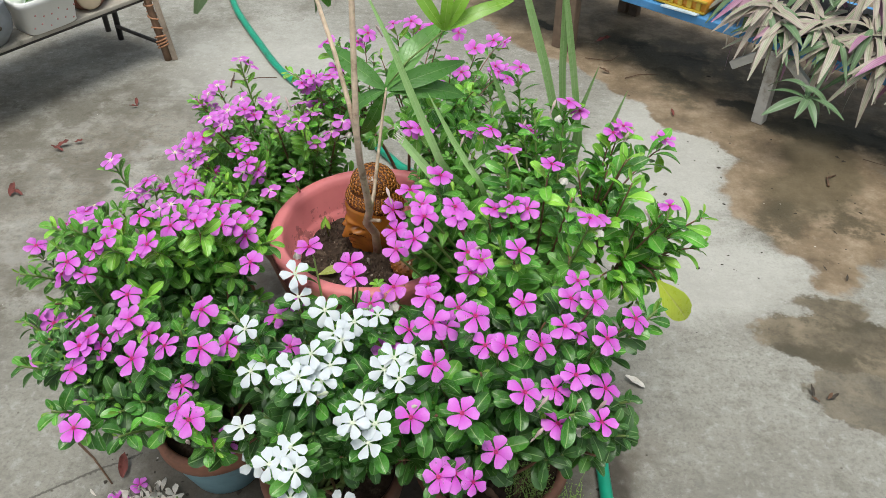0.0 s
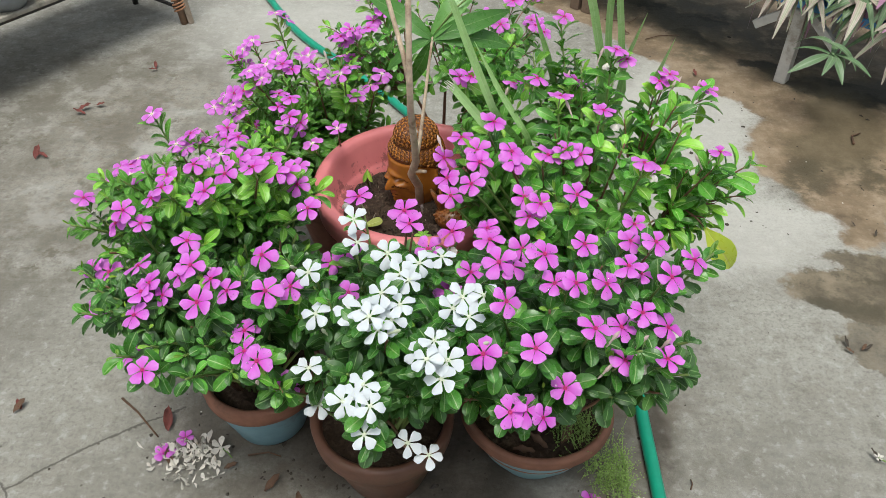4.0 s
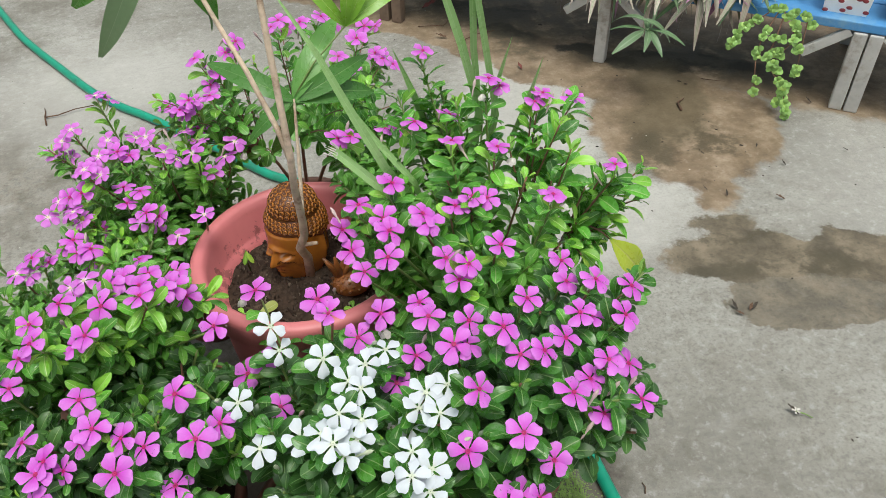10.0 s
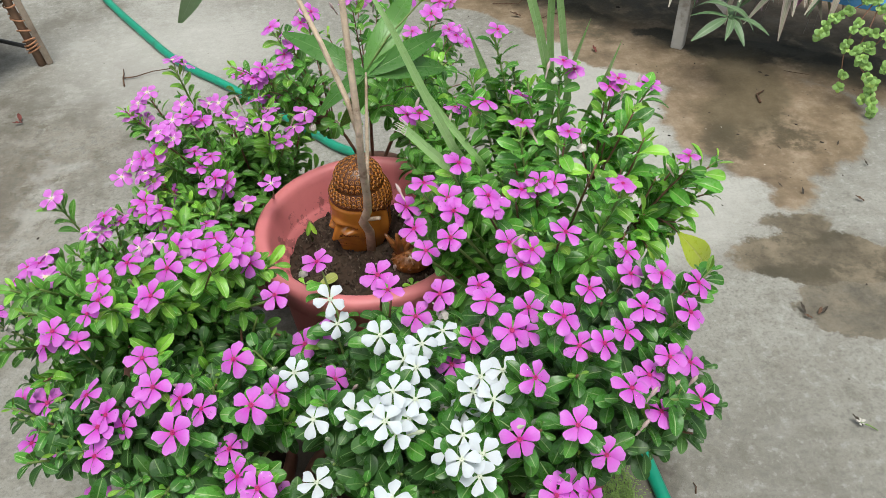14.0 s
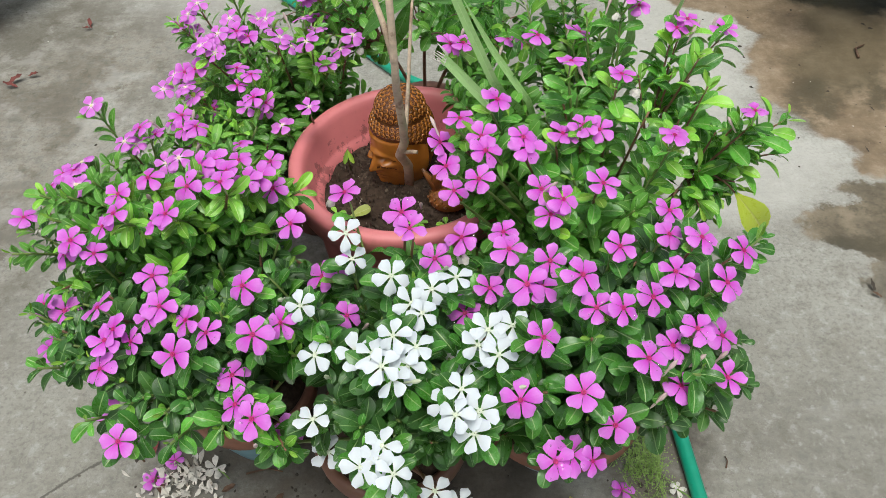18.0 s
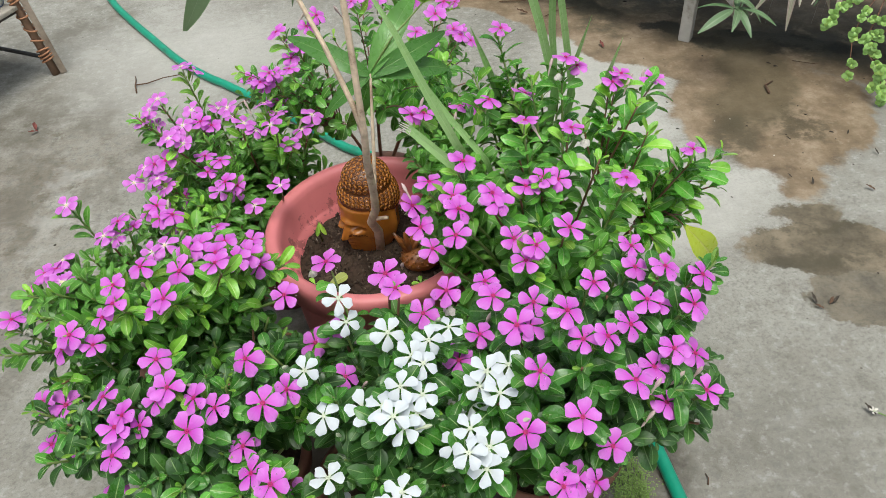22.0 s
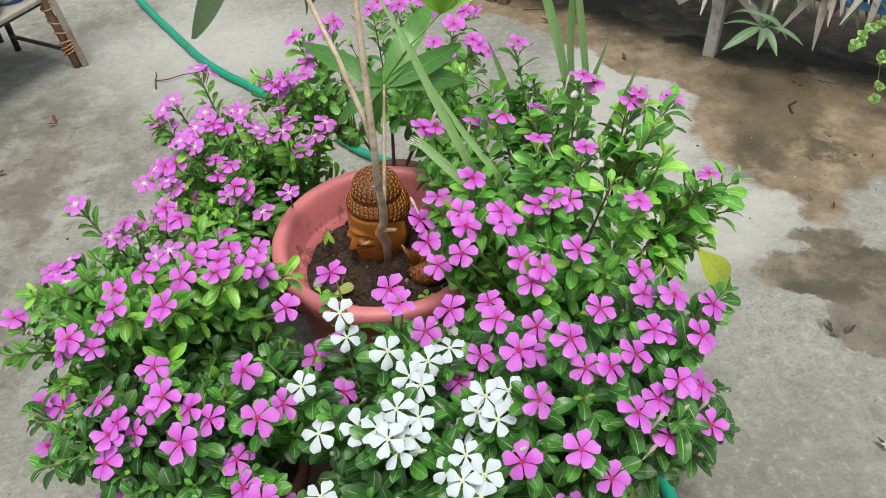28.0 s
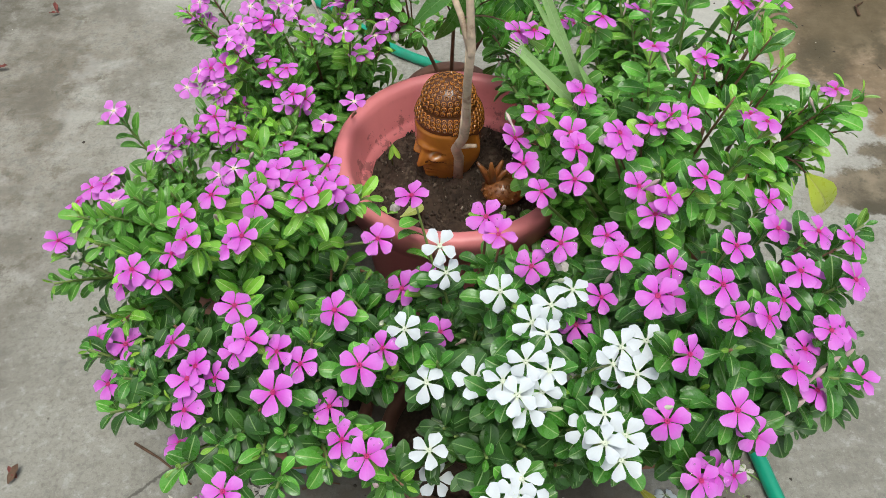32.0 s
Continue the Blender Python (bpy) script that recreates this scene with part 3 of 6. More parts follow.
def clay_pot(at, r, h, label, body=None, rim=None, seed=0, fill=0.03, lip=0.011, foot=0.6, band=0.040):
    """A round pot with a thick rolled lip over a band, an outer body in its own colour, and soil."""
    body, rim = body or M_TERRA, rim or M_TERRA
    t = thing("flower_pot", (at[0], at[1], 0), label, "pot", "pots of the flower group")
    n = 1 - 0.1 * band / 0.04
    b = bmesh.new()
    lathe(b, [(0.001, 0.002), (r * foot, 0.0), (r * (foot + 0.03), 0.004), (r * (0.45 * foot + 0.51 * n / 0.9), h * 0.42), (r * n, h - band - 0.002), (r * n, h - band)], (at[0], at[1], 0), 48, 0.004, seed)
    part("body", b, body, t)
    b = bmesh.new()
    ri = r - lip * 1.7
    lathe(b, [(r * n, h - band - 0.004), (r * (n + 0.05), h - band - 0.002), (r * 0.985, h - band * 0.85), (r * 1.005, h - 0.007), (r * 0.985, h - 0.001), (r - lip, h), (ri + 0.001, h - 0.004), (ri, h - 0.012), (ri - 0.004, h - 0.05)], (at[0], at[1], 0), 56, 0.007, seed)
    part("rim", b, rim, t, "chipped clay rim")
    part("soil", soil_bm(at, ri + 0.001, h - fill, seed), M_SOIL, t, "dark crumbly soil")
    return t


POT_W, POT_L, POT_R = (-0.090, 0.702), (-0.279, 0.788), (0.124, 0.743)
POT_B, POT_C, POT_K = (-0.355, 0.995), (-0.225, 1.215), (-0.03, 1.235)
POT_D, POT_S = (0.185, 0.895), (0.17, 1.125)
clay_pot(POT_W, 0.098, 0.140, "mossy brown clay pot holding the white vinca", M_TERRA_OLD, M_TERRA_OLD, 1, 0.022, 0.008, foot=0.55, band=0.032)
clay_pot(POT_L, 0.088, 0.122, "clay pot with a brown rim and faded blue painted body", M_BLUE_PAINT, M_TERRA, 2, 0.02, 0.008, foot=0.6, band=0.026)
clay_pot(POT_R, 0.106, 0.125, "clay pot with a pale blue body and worn brown rim", M_BLUE_PAINT, M_TERRA, 3, 0.022, 0.007, foot=0.46, band=0.012)
clay_pot(POT_B, 0.09, 0.15, "brown clay pot under the leafy pink vinca", None, None, 4)
clay_pot(POT_C, 0.09, 0.15, "brown clay pot hidden under pink vinca leaves", None, None, 5)
clay_pot(POT_K, 0.074, 0.21, "brown clay pot standing behind the rose plastic pot", None, None, 6)
clay_pot(POT_D, 0.09, 0.17, "brown clay pot crowded by pink vinca", None, None, 7)
clay_pot(POT_S, 0.09, 0.17, "brown clay pot of the sword-leaved plant", None, None, 9)

# a yellow nursery pot sunk in the right-hand clay pot
yp = thing("nursery_pot", (POT_R[0] - 0.034, POT_R[1] + 0.004, 0.078), "yellow plastic nursery pot sunk in a clay pot", "pot")
b = bmesh.new()
lathe(b, [(0.038, 0.0), (0.05, 0.05), (0.053, 0.052), (0.053, 0.058), (0.049, 0.058), (0.047, 0.05), (0.036, 0.004)], (POT_R[0] - 0.034, POT_R[1] + 0.004, 0.078), 32)
part("body", b, M_YELLOW, yp)

# the rose-coloured plastic pot
PC, PR, PH = (-0.058, 0.979), 0.151, 0.333


def muddy_plastic():
    """Rose plastic, faded in patches, splashed with soil low on the inner wall."""
    a = Mat("muddy_rose_plastic")
    p = a.pos()
    sep = a.n("SeparateXYZ")
    a.put(sep.inputs[0], p)
    col = a.ramp(a.noise(9, 4, 0.6, p), [(0.3, (0.60, 0.185, 0.195)), (0.7, (0.72, 0.235, 0.24))])
    col = a.mix(a.math("MULTIPLY", a.step(a.noise(70, 5, 0.7, p), 0.55, 0.75), 0.3), col, (0.48, 0.16, 0.15))
    dx, dy = a.math("SUBTRACT", sep.outputs[0], PC[0]), a.math("SUBTRACT", sep.outputs[1], PC[1])
    inside = a.step(a.math("SQRT", a.math("ADD", a.math("MULTIPLY", dx, dx), a.math("MULTIPLY", dy, dy))), 0.1285, 0.1265)
    lowness = a.step(sep.outputs[2], PH - 0.012, PH - 0.05)
    splash = a.step(a.math("ADD", a.noise(55, 6, 0.72, p), a.math("MULTIPLY", lowness, 0.13)), 0.63, 0.70)
    col = a.mix(a.math("MULTIPLY", a.math("MULTIPLY", splash, inside), 0.55), col, (0.10, 0.04, 0.032))
    a.bump(a.noise(90, 4, 0.6, p), 0.15, 0.001)
    return a.set(col, 0.40, spec=0.45)


M_ROSE = muddy_plastic()
rose = thing("large_flower_pot", (*PC, 0), "large rose-pink plastic pot with a broad rim", "pot")
b = bmesh.new()
lathe(b, [(0.001, 0.003), (0.100, 0.0), (0.106, 0.005), (0.130, PH - 0.05), (0.131, PH - 0.046)], (*PC, 0), 64, 0.002)
part("body", b, M_PINK_POT, rose)
b = bmesh.new()
lathe(b, [(0.131, PH - 0.047), (0.142, PH - 0.046), (0.147, PH - 0.042), (PR, PH - 0.012), (PR, PH - 0.005), (PR - 0.004, PH), (PR - 0.014, PH + 0.001), (PR - 0.019, PH - 0.003), (PR - 0.022, PH - 0.012), (0.1215, PH - 0.046), (0.1185, PH - 0.051), (0.112, PH - 0.054), (0.110, PH - 0.09)], (*PC, 0), 64, 0.002)
part("rim", b, M_ROSE, rose, "rounded rose-pink rim")
part("soil", soil_bm(PC, 0.116, PH - 0.059, 11, 0.008), M_SOIL, rose, "dark gritty potting soil")
SOIL = PH - 0.058
cr = bmesh.new()
sr = random.Random(17)
for _ in range(1500):
    t, r, s = sr.uniform(0, math.tau), 0.112 * math.sqrt(sr.random()), sr.uniform(0.0004, 0.0013) * (1.9 if sr.random() < 0.1 else 1)
    for v in bmesh.ops.create_icosphere(cr, subdivisions=1, radius=s)["verts"]:
        v.co = Vector((v.co.x * sr.uniform(0.7, 1.4), v.co.y * sr.uniform(0.7, 1.4), v.co.z * 0.7)) + Vector((PC[0] + r * math.cos(t), PC[1] + r * math.sin(t), SOIL - 0.001 + sr.uniform(-0.002, 0.004)))
cm = Mat("soil_grit")
cm.set(cm.ramp(cm.n("NewGeometry").outputs["Random Per Island"], [(0.0, (0.02, 0.013, 0.009)), (0.75, (0.07, 0.048, 0.034)), (0.94, (0.15, 0.115, 0.085)), (1.0, (0.38, 0.33, 0.27))]), 0.95)
tagged(part("soil_grit", cr, cm.m, rose), kind="stuff")


# ---- vinca ----
def leaf_set(name, material, shapes):
    return [mesh_of(leaf_bm(1.0, w, d, f, outline=o, across=FINE, bulge=0.035), name, material) for w, d, f, o in shapes]


LEAF_SHAPES = ((0.52, 0.22, 0.28, OBOVATE), (0.48, 0.42, 0.40, OBOVATE), (0.47, 0.08, 0.22, OVAL), (0.52, 0.28, 0.46, OBOVATE))
LEAVES = leaf_set("leaf", M_LEAF, LEAF_SHAPES)
LEAVES_LIGHT = leaf_set("leaf", M_LEAF_LIGHT, LEAF_SHAPES)
LEAVES_MID = leaf_set("leaf", M_LEAF_MID, LEAF_SHAPES)
YOUNG = leaf_set("young_leaf", M_LEAF_YOUNG, ((0.32, -0.15, 0.5, OVAL), (0.36, 0.12, 0.4, OBOVATE)))
INNER = [mesh_of(leaf_bm(1.0, w, d, f, outline=o), "leaf", M_LEAF) for w, d, f, o in LEAF_SHAPES]
PETALS = {k: [mesh_of(petal_bm(0.0186, 0.0141 if k != "white" else 0.0127, d, s, 0.95 if k != "white" else 0.85), "petal", m) for d, s in ((0.08, 1.0), (0.22, 1.0), (-0.02, 1.3))] for k, m in (("pink", M_PINK), ("pale", M_PINK_PALE), ("white", M_WHITE), ("dry", M_DRY_PETAL))}


def throat_bm():
    """The slender pale tube of a flower with its raised eye."""
    bm = bmesh.new()
    lathe(bm, [(0.0007, -0.022), (0.0010, -0.012), (0.0011, -0.002), (0.0025, 0.0008), (0.0017, 0.0014), (0.0004, 0.0004)], (0, 0, 0), 8)
    bm.faces.ensure_lookup_table()
    for f in bm.faces:
        f.material_index = 1 if f.calc_center_median().z < -0.001 else 0
    return bm


M_TUBE = plain("flower_tube", (0.34, 0.38, 0.20), 0.5, 0.3, 200)
THROAT = {k: mesh_of(throat_bm(), "flower", [m, M_TUBE]) for k, m in (("pink", M_EYE), ("pale", M_EYE_PALE), ("white", M_EYE_WHITE), ("dry", M_CALYX))}
CENTRE = Vector((-0.03, 0.86, 0.30))
M_WATER = Mat("water_drop")
M_WATER.b.inputs["Transmission Weight"].default_value = 1.0
M_WATER.b.inputs["IOR"].default_value = 1.33
M_WATER = M_WATER.set((1.0, 1.0, 1.0), 0.02)
DROPS = []
for sd in (1, 2, 3):
    wr = random.Random(sd)
    bm = bmesh.new()
    for _ in range(11):
        t, r, s = wr.uniform(0, math.tau), wr.uniform(0.006, 0.0165), wr.uniform(0.0005, 0.0011)
        for v in bmesh.ops.create_icosphere(bm, subdivisions=1, radius=s)["verts"]:
            v.co = Vector((v.co.x, v.co.y, v.co.z * 0.6)) + Vector((math.cos(t) * r, math.sin(t) * r, 0.0016 - 0.0022 * (r / 0.017) ** 2 + 0.0003))
    DROPS.append(mesh_of(bm, "dew", M_WATER))


def bud_bm(s):
    bm = bmesh.new()
    lathe(bm, [(0.0004, 0.0), (0.0012, 0.004 * s), (0.0011, 0.012 * s), (0.0022, 0.017 * s), (0.0018, 0.022 * s), (0.0003, 0.026 * s)], (0, 0, 0), 7)
    return bm


BUDS = {"white": mesh_of(bud_bm(1.0), "bud", plain("white_bud", (0.60, 0.66, 0.46), 0.5)), "pink": mesh_of(bud_bm(0.9), "bud", plain("pink_bud", (0.60, 0.46, 0.44), 0.5))}
BUDS["pale"] = BUDS["pink"]


def add_flower(plant, p, normal, kind, rng, size=1.0):
    m = frame_to(p, Vector((rng.uniform(-1, 1), rng.uniform(-1, 1), 0.01)).cross(normal), normal, size)
    f = part("flower", THROAT[kind], None, plant, m=m)
    droop = rng.random()
    turn = rng.uniform(0, 72)
    for k in range(5):
        o = new("petal", PETALS[kind][0 if droop < 0.6 else 1 if droop < 0.82 else 2])
        o.parent = f
        o.matrix_basis = pose(0, 0, 0, rng.uniform(-13, 9) - (55 if kind == "dry" else 0), rng.uniform(3, 13), turn + 72 * k + rng.uniform(-6, 6)) @ Matrix.Diagonal((rng.uniform(0.88, 1.08), rng.uniform(0.9, 1.06), 1.0, 1.0))
    if kind == "pink" and droop < 0.45 and p.y < 0.95:
        o = new("dew", DROPS[int(droop * 100) % 3])
        o.parent = f
        o["kind"] = "stuff"
    return f


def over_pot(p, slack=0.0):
    """Whether a place lies in the open mouth of the rose pot, or in the wedge before it cleared so the camera sees the
    rim.
    """
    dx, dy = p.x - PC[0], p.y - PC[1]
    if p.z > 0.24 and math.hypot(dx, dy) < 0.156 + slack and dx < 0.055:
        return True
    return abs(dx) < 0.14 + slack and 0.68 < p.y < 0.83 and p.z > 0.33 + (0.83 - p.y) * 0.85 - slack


def vinca(pot, soil, heads, kind, label, seed, extra=26, leaf=0.036, light=0.0, size=1.0, low=0.045, sprawl=0.035, red=False, reach=0.64, gap=0.0128, shoots=(), root_spread=0.03, pairs=0.25, stem=0.0027, forks=(), slim=1.0, rise=0.0):
    """A bushy vinca: a stem from the pot to every flower head and to further leafy shoots, pairs of leaves along each."""
    rng = random.Random(seed)
    base = Vector((pot[0], pot[1], soil))
    plant = thing("vinca_plant", base, label, "plant", "potted vinca plants")
    tips = [(Vector(h) / 1000.0, True) for h in heads]
    mid = sum((t for t, _ in tips), Vector()) / len(tips)
    for _ in range(extra):
        a, b2 = rng.choice(tips[: len(heads)])[0], rng.choice(tips[: len(heads)])[0]
        q = a.lerp(b2, rng.uniform(0, 0.5)) + Vector((rng.gauss(0, sprawl), rng.gauss(0, sprawl), -abs(rng.gauss(low, low * 0.6)) - 0.012))
        q.z = max(q.z, 0.30 if q.y > 0.74 else 0.375)
        q.y = max(q.y, 0.545)
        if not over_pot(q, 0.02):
            tips.append((q, False))
    tips += [(Vector(h) / 1000.0, False) for h in shoots]
    placed = []
    forks = [Vector(f) / 1000.0 for f in forks]
    for f in forks:
        b = bmesh.new()
        tube(b, curve(base, base.lerp(f, 0.5) + Vector((0, 0, 0.03)), f, 6), 0.0034, 0.0024, 6)
        part("main_stem", b, M_STEM_RED, plant)
    for tip, bloom in tips:
        out = tip - CENTRE
        out.z = 0
        out = out * (1 / max(0.12, out.length))
        out.y *= 0.25 if out.y > 0 else 1.0
        nrm = (Vector((0, 0, 1)) + out * 0.22 + Vector((rng.gauss(0, 0.22), rng.gauss(0, 0.2) - 0.17, 0))).normalized()
        end = tip - nrm * 0.02 * size if bloom else tip
        root = base + Vector((rng.uniform(-1, 1) * root_spread, rng.uniform(-1, 1) * root_spread, 0))
        if forks:
            root = min(forks, key=lambda f: (f - end).length) + Vector((rng.uniform(-1, 1), rng.uniform(-1, 1), 0)) * 0.002
        ctl = root.lerp(end, 0.45) + Vector((0, 0, 0.25 * (end - root).length))
        ctl.x += (end.x - root.x) * 0.25
        ctl.y += (end.y - root.y) * 0.25
        pts = curve(root, ctl, end, 8)
        b = bmesh.new()
        tube(b, pts, stem, stem * 0.48, 5)
        part("stem", b, M_STEM_RED if red or rng.random() < 0.25 else M_STEM, plant)
        if bloom:
            tone = kind if kind != "mixed" else "pale" if tip.y > 0.87 and rng.random() < 0.62 else "pink"
            add_flower(plant, tip, nrm, tone, rng, size * rng.uniform(0.9, 1.08))
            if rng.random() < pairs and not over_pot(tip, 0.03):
                by = tip + Vector((rng.choice((-1, 1)) * rng.uniform(0.012, 0.02), rng.uniform(-0.012, 0.012), rng.uniform(-0.016, -0.006)))
                add_flower(plant, by, (nrm + Vector((rng.gauss(0, 0.25), rng.gauss(0, 0.25) - 0.1, 0))).normalized(), tone, rng, size * rng.uniform(0.8, 0.95))
            if rng.random() < 0.07:
                add_flower(plant, tip + Vector((rng.uniform(-0.022, 0.022), rng.uniform(-0.015, 0.015), -0.014)), nrm, "dry", rng, 0.55)
            if rng.random() < 0.22:
                turn = rng.uniform(0, math.tau)
                bm_at = tip - nrm * 0.020 + Vector((math.cos(turn), math.sin(turn), 0)) * rng.uniform(0.019, 0.026)
                part("bud", BUDS[tone], None, plant, m=frame_to(bm_at, Vector((nrm.y, -nrm.x, 0.1)), nrm))
        length = sum((v - u).length for u, v in zip(pts, pts[1:]))
        nodes = max(4, int(length * reach / gap))
        ang = rng.uniform(0, 3.14)
        for i in range(nodes):
            s = 1 - (i / nodes) * reach
            if bloom and i == 0:
                s = 0.985
            fpos = s * 8
            j = min(7, int(fpos))
            p = pts[j].lerp(pts[j + 1], fpos - j)
            d = (pts[j + 1] - pts[j]).normalized()
            a1 = d.orthogonal().normalized()
            a2 = d.cross(a1)
            ang += math.pi / 2 + rng.uniform(-0.3, 0.3)
            for side in (0, 1):
                if i > 2 and rng.random() < 0.12:
                    continue
                t = ang + side * math.pi
                outw = a1 * math.cos(t) + a2 * math.sin(t)
                along = outw + d * (rng.uniform(0.8, 1.5) if i < 2 else rng.uniform(0.25, 0.95) + rise) + Vector((0, 0, rng.uniform(-0.2, 0.15)))
                grow = (0.45 if not bloom else 0.7) if i == 0 else 0.72 if i == 1 and not bloom else 1.0
                sz = leaf * grow * rng.uniform(0.75, 1.2)
                up = Vector((0, 0, 0.62)) + d * 0.5 + Vector((rng.gauss(0, 0.40), rng.gauss(0, 0.36) - 0.14, 0))
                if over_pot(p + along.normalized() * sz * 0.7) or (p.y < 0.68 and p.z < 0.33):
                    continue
                placed.append((p + outw * 0.0015, along, up, sz, (not bloom and i == 0 and rng.random() < 0.25 + light) or (i < 2 and rng.random() < 0.06 + 0.3 * light), i))
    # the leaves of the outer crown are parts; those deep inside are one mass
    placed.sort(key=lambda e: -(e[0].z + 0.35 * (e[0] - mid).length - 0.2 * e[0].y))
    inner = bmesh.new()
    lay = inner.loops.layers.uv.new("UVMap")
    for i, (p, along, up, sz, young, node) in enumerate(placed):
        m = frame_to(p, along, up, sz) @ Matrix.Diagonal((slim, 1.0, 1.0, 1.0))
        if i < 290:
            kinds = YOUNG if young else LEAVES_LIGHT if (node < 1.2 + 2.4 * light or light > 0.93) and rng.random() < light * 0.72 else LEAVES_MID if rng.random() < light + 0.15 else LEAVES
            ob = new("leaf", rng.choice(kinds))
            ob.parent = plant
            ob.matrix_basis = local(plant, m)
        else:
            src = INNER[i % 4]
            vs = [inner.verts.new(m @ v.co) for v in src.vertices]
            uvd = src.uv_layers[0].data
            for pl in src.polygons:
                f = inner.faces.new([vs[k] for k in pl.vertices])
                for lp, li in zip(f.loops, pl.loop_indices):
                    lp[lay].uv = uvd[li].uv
    # the inner mass takes a darker green that stands in for shade
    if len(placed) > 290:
        tagged(part("inner_leaves", inner, M_LEAF_STUFF_LIGHT if light > 0.4 else M_LEAF_SHADED, plant), kind="stuff")
    else:
        inner.free()
    return plant


# flower heads of each plant, in millimetres
WHITE = [(-81, 577, 470), (-63, 583, 485), (-45, 578, 475), (-65, 558, 460), (-73, 561, 475), (-99, 600, 440), (-52, 567, 465), (15, 591, 475), (36, 594, 475), (22, 569, 470), (-2, 583, 440), (6, 580, 470), (-10, 542, 465), (3, 527, 455), (-16, 519, 465), (-2, 513, 445), (-24, 539, 450), (-76, 515, 430), (-94, 502, 420), (-67, 490, 430), (-73, 480, 400), (-82, 507, 425), (-30, 638, 475), (-8, 654, 470), (-39, 612, 475), (-48, 627, 470), (-137, 610, 425), (-150, 652, 444), (-66, 668, 460), (-110, 727, 457), (-106, 714, 434), (-141, 566, 390), (-136, 566, 330), (-15, 514, 320), (-37, 521, 330)]
FRONT_LEFT = [(-498, 865, 367), (-389, 757, 436), (-293, 697, 444), (-208, 685, 437), (-413, 725, 365), (-445, 744, 354), (-354, 689, 411), (-332, 661, 412), (-340, 653, 406), (-283, 667, 435), (-260, 658, 424), (-262, 615, 431), (-345, 632, 390), (-444, 714, 316), (-190, 623, 443), (-170, 646, 428), (-146, 750, 369), (-116, 685, 383), (-222, 623, 381), (-212, 585, 391), (-192, 562, 403), (-175, 590, 330), (-308, 552, 395), (-369, 640, 316)]
LEFT = [(-454, 1036, 393), (-379, 980, 398), (-400, 971, 385), (-453, 954, 370), (-441, 900, 382), (-331, 750, 477), (-313, 810, 467), (-339, 789, 466), (-282, 750, 473), (-272, 797, 464), (-224, 758, 503), (-260, 970, 373), (-209, 896, 406), (-195, 827, 428), (-164, 742, 459), (-408, 766, 408), (-324, 997, 366), (-460, 942, 368), (-500, 947, 340), (-437, 899, 382)]
FRONT_POT = [(-124, 854, 391), (-124, 740, 396), (-58, 781, 428), (-50, 757, 428), (1, 724, 446), (-26, 718, 424)]
BACK_LEFT = [(-352, 1256, 403), (-382, 1247, 375), (-314, 1092, 437), (-282, 1167, 409), (-262, 1222, 393), (-215, 1117, 428), (-276, 1099, 396), (-251, 1066, 408), (-313, 1073, 351), (-324, 1081, 410), (-353, 1096, 374), (-331, 1059, 383), (-315, 991, 387), (-258, 1040, 376), (-214, 1016, 362), (-160, 1109, 389), (-123, 1152, 404), (-177, 1090, 437), (-299, 1238, 461), (-338, 1062, 396), (-165, 1192, 453)]
BACK = [(-172, 1179, 465), (-143, 1178, 468), (-218, 1321, 380), (-125, 1240, 466), (-172, 1193, 409), (-155, 1241, 494), (-95, 1288, 489), (-27, 1325, 495), (-43, 1196, 547), (6, 1333, 484), (35, 1285, 511), (113, 1377, 441), (81, 1257, 482), (46, 1217, 478), (121, 1274, 433), (16, 1111, 495), (117, 1315, 423), (17, 946, 518), (14, 1193, 396), (78, 1054, 450), (107, 1000, 488)]
RIGHT = [(147, 1108, 526), (-14, 867, 446), (-9, 842, 433), (8, 868, 477), (46, 855, 509), (27, 818, 492), (30, 803, 486), (21, 770, 479), (-3, 790, 446), (127, 898, 521), (163, 1035, 467), (181, 892, 506), (224, 818, 481), (112, 832, 479), (134, 837, 484), (66, 796, 507), (70, 789, 500), (82, 764, 467), (98, 733, 482), (86, 727, 468), (140, 755, 479), (208, 1011, 527)]
FRONT_RIGHT = [(208, 746, 446), (142, 678, 473), (40, 716, 459), (42, 685, 469), (50, 622, 494), (92, 609, 518), (75, 657, 482), (23, 663, 441), (-1, 649, 424), (56, 565, 497), (121, 582, 507), (158, 617, 474), (183, 642, 476), (196, 705, 456), (217, 682, 475), (266, 691, 443), (224, 627, 476), (192, 591, 461), (140, 554, 476), (173, 586, 445), (228, 611, 420), (219, 565, 424), (175, 555, 431), (36, 532, 460), (83, 525, 478), (116, 528, 419), (63, 501, 414), (78, 509, 409)]
TALL = [(287, 1018, 488), (273, 1010, 482), (364, 1084, 429), (332, 879, 458), (246, 880, 434)]
LEFT += [(-268, 838, 455), (-234, 813, 468), (-228, 844, 455), (-300, 870, 440), (-202, 817, 455), (-256, 845, 455), (-214, 806, 460)]
BACK_LEFT += [(-305, 1153, 415), (-296, 1199, 410), (-241, 1176, 420), (-360, 1099, 390), (-321, 1140, 410), (-187, 1159, 430), (-175, 1015, 390), (-140, 1140, 390), (-340, 1024, 380), (-245, 1027, 400)]

